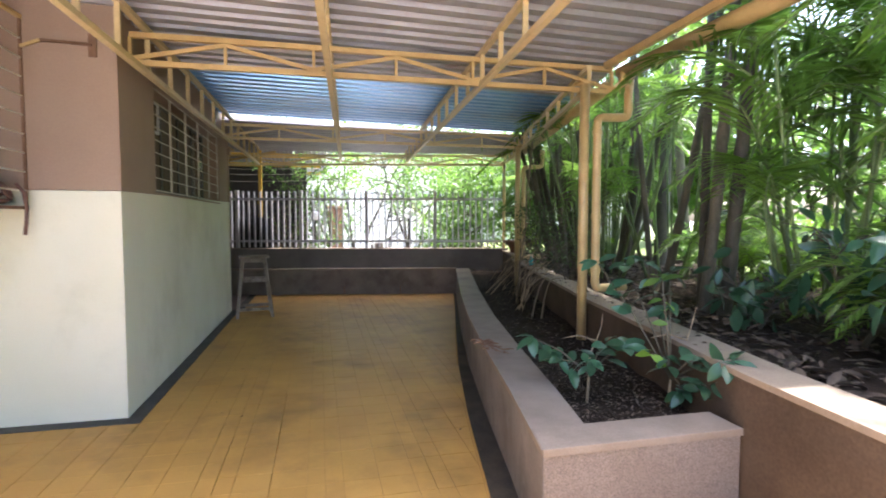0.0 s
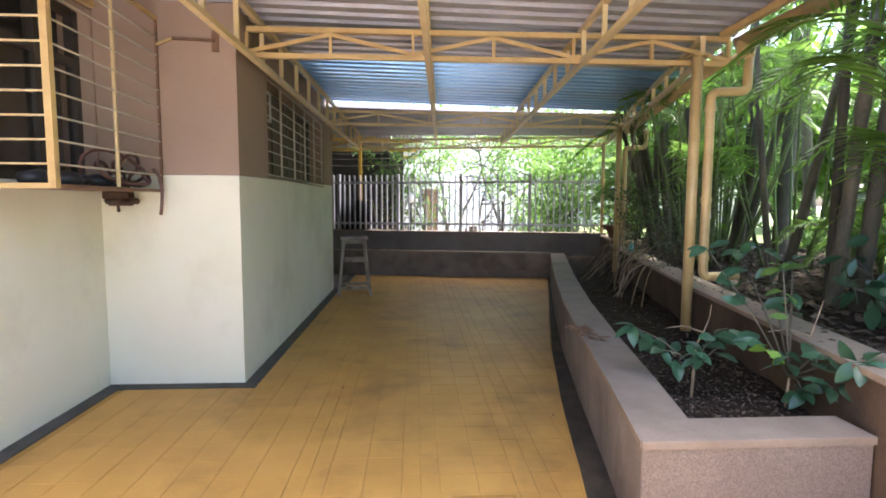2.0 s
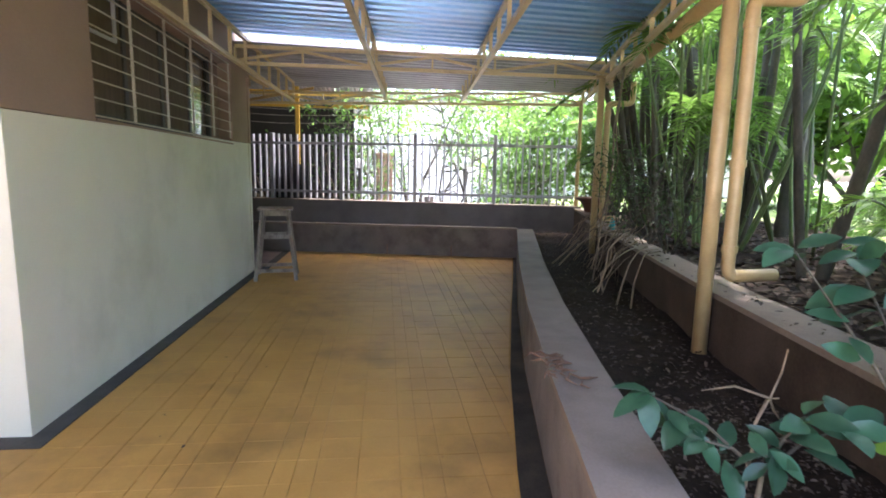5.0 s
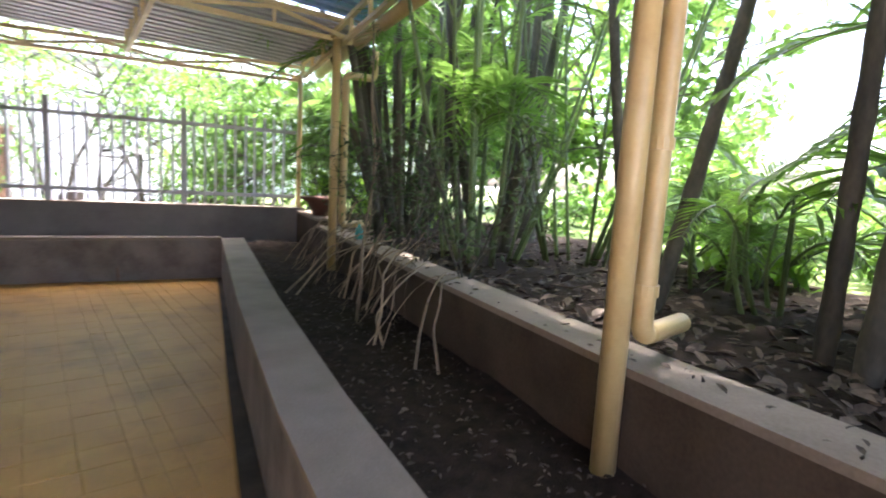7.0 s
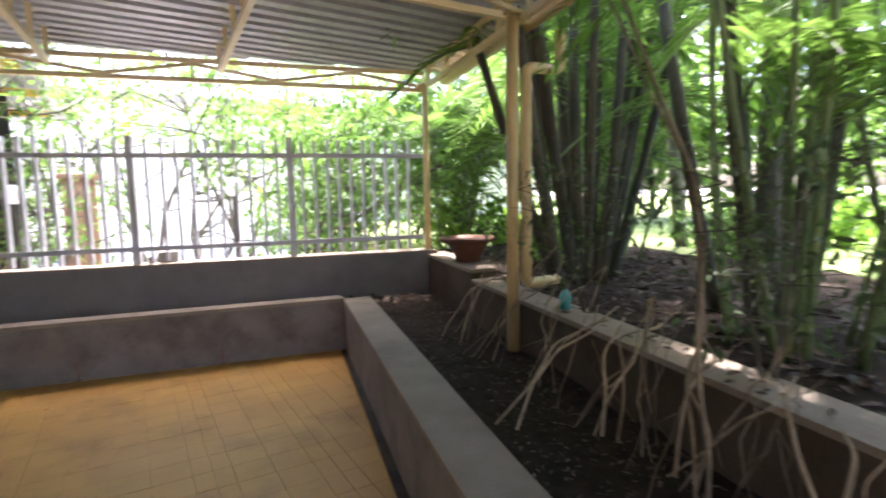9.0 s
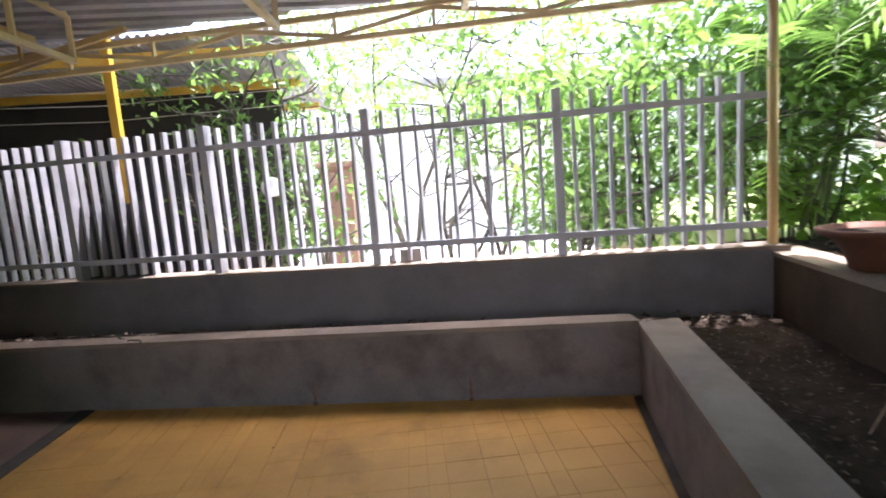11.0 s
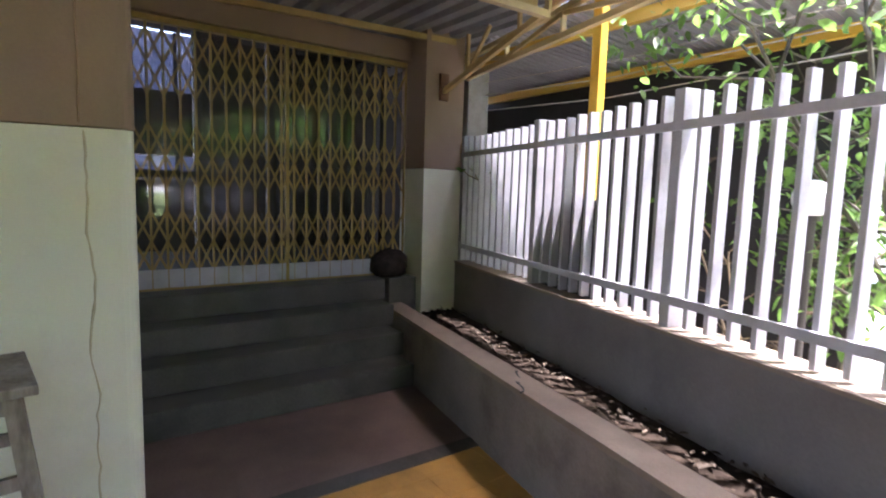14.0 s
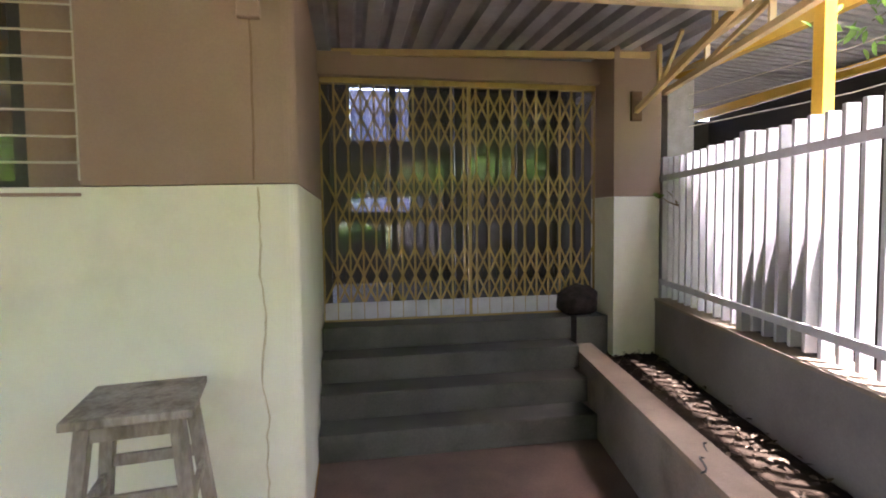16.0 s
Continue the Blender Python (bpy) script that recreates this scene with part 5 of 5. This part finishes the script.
litter("garden_litter", on_garden, 5200, 2, 0.10, "dry fallen leaves over the garden soil", M_LITTER)
litter("coping_litter", on_coping, 110, 3, 0.05, "dry leaf bits on the garden wall coping", M_LITTER)
litter("fence_litter", below_fence, 900, 4, 0.055, "dry leaves in the soil strip below the fence", M_LITTER)
litter("floor_litter", on_floor, 26, 5, 0.03, "few tiny dry leaf bits on the floor", M_LITTER)

# ---- beyond the fence ----
b = BM()
prism(b, [(-0.22, fence_y(-0.22) + 0.068), (0.40, fence_y(0.40) + 0.068), (0.40, fence_y(0.40) + 0.09), (-0.22, fence_y(-0.22) + 0.09)], 0.884, 1.52, 0.006)
tagged(part("dark_board", b, M_BLACK), "dark board leaning against the back of the fence", "board")
M_SHED = surf("shed_post_yellow", (0.62, 0.36, 0.03), (0.72, 0.44, 0.06), 5, 0.45, 0.05)
t = thing("shed", "neighbouring open shed with a corrugated roof on yellow posts", "shed", at=(-1.0, 9.5, -0.14))
part("post", box(BM(), 0.165, 0.235, 7.37, 7.44, -0.15, 2.93, 0.005), M_SHED, t)
part("post", box(BM(), -3.3, -3.2, 8.2, 8.28, -0.15, 2.95, 0.005), M_SHED, t)
for y, z in ((8.1, 2.95), (9.3, 2.86), (10.6, 2.78)):
    part("beam", box(BM(), -3.6, 1.45, y - 0.03, y + 0.03, z - 0.09, z), M_SHED, t)
b = BM()
rows = []
for k in range(60):
    for u, h in ((0, 0), (0.36, 0), (0.5, 0.025), (0.86, 0.025)):
        x = -3.7 + (k + u) * 0.088
        rows.append([b.verts.new((x, y, z + h)) for y, z in ((7.75, 3.0), (11.4, 2.75))])
for A, B_ in zip(rows, rows[1:]):
    b.faces.new((A[0], B_[0], B_[1], A[1]))
o = part("roof_sheet", b, M_SHEET, t, "grey corrugated roof sheet")
o.modifiers.new("thick", 'SOLIDIFY').thickness = 0.004
# The shed's inner shade is put into the colour of these walls.
part("back_wall", box(BM(), -3.6, 1.1, 9.6, 9.7, -0.15, 2.84), M_SHADEWALL, t, "boarded back wall with the shed's shade in its colour")
part("side_wall", box(BM(), -3.7, -3.6, 7.9, 11.3, -0.15, 2.8), M_SHADEWALL, t)
for k, z in enumerate((2.35, 2.5, 2.62)):
    b = BM()
    tube(b, [(-1.6, 7.9, z), (-0.2, 8.0, z - 0.04), (1.5, 8.1, z + 0.02)], 0.004, 4)
    part("wire", b, M_BARS, t)
b = BM()
box(b, -2.05, -1.58, 7.70, 7.95, -0.13, 2.75, 0.01)
structure("wall_street_pillar", b, M_STONE, "weathered grey pillar beyond the fence", "pillar")


def globe_lamp(x, y, h, r, label):
    t = thing("garden_lamp", label, "lamp", "globe lamps", (x, y, -0.14))
    part("lamp_post", tube(BM(), [(x, y, -0.15), (x, y, h)], 0.028, 10), M_DARK, t)
    part("collar", tube(BM(), [(x, y, h - 0.02), (x, y, h + 0.03)], 0.05, 12), M_DARK, t)
    b = BM()
    bmesh.ops.create_uvsphere(b, u_segments=18, v_segments=12, radius=r, matrix=Matrix.Translation((x, y, h + r)))
    part("globe", b, M_OPAL, t, "white opal globe", smooth=True)


globe_lamp(1.30, 7.95, 1.46, 0.105, "white globe lamp on a dark post behind the fence")
globe_lamp(3.55, 8.6, 1.50, 0.13, "white globe lamp on a dark post behind the fence")
t = thing("gate_pillar", "reddish-brown boundary pillar with a flat cap", "pillar", at=(1.75, 9.0, -0.14))
M_TERRAW = surf("red_brown_plaster", (0.30, 0.17, 0.12), (0.38, 0.22, 0.16), 3, 0.8, 0.1)
part("shaft", box(BM(), 1.62, 1.98, 8.95, 9.3, -0.15, 1.75, 0.01), M_TERRAW, t)
part("cap", box(BM(), 1.58, 2.02, 8.91, 9.34, 1.752, 1.82, 0.01), M_TERRAW, t)
t = thing("street_house", "plain white-washed house front across the street", "house", at=(3, 17, -0.14))
part("wall", box(BM(), -4, 16, 17.0, 17.4, -0.15, 4.0), M_WHITE, t)
part("roof", box(BM(), -4.3, 16.3, 16.7, 18.5, 4.0, 4.18), M_STONE, t)
b = BM()
prism(b, [(3.0, 11.2), (9, 11.2), (9, 12.6), (3.0, 12.6)], -0.15, -0.05)
structure("pavement", b, M_PINK, "strip of reddish paving across the street", "pavement")

# inspection cover
t = thing("inspection_cover", "square yellow cement inspection cover let into the floor", "floor cover", at=(1.73, -1.9, 0))
for q in ((1.57, 1.89, -1.765, -1.745), (1.57, 1.89, -2.055, -2.035), (1.57, 1.59, -2.033, -1.767), (1.87, 1.89, -2.033, -1.767)):
    part("rim", box(BM(), *q, -0.004, 0.004, 0.001), M_GROUT, t, "worn rim")
part("lid", box(BM(), 1.594, 1.866, -2.029, -1.771, -0.004, 0.006, 0.003), M_TILE, t)

# ---- floor tiles ----
TS = 0.20


def tile_mesh(w):
    tb = box(BM(), 0.0012, w - 0.0012, 0.0009, TS - 0.0009, -0.02, 0.0, 0.0)
    bmesh.ops.bevel(tb, geom=[e for e in tb.edges if all(v.co.z > -0.001 for v in e.verts)], offset=0.0012, segments=1, affect='EDGES')
    me = bpy.data.meshes.new("tile")
    tb.to_mesh(me)
    tb.free()
    me.materials.append(M_TILE)
    return me


tile_me = {TS: tile_mesh(TS), TS / 2: tile_mesh(TS / 2)}
columns = []
for i in range(-5, 22):
    x = 0.112 + i * TS
    columns += [(x, TS / 2), (x + TS / 2, TS / 2)] if i > 0 and i % 3 == 0 else [(x, TS)]
rnd = random.Random(9)
V, F, count = [], [], 0
for j in range(-17, 34):
    for x, w in columns:
        y = j * TS - 0.122
        xl = 0.17 if y > 4.6 else 0.11 if y >= -0.125 else -0.945
        xr = along(PL, max(y, -2.2)) - strip_w(y) - 0.016 if y > -2.45 else along(RW, y)
        yt = cross_y(x + w / 2)
        if x + w < xl + 0.02 or x > xr + 0.08 or y > yt + 0.06:
            continue
        h = rnd.uniform(-0.0008, 0.0006)
        clip = x < xl or x + w > xr - 0.06 or y + TS > yt - 0.06
        if not clip and -2.0 <= y < 1.0 and x < 2.6 and count < 300:
            ob = new("tile", tile_me[w])
            ob.parent = floor
            ob.location = (x, y, h)
            count += 1
        else:
            k0 = len(V)
            for v in tile_me[w].vertices:
                yy = y + v.co.y
                xe = along(PL, max(yy, -2.2)) - strip_w(yy) - 0.014 if yy > -2.6 else xr
                V.append((min(max(x + v.co.x, xl), xe), min(yy, cross_y(x + v.co.x)), v.co.z + h))
            F += [tuple(k0 + q for q in p.vertices) for p in tile_me[w].polygons]
me = bpy.data.meshes.new("tiles")
me.from_pydata(V, [], F)
me.validate()
tagged(link("tiles", me, M_TILE, floor), kind="stuff")
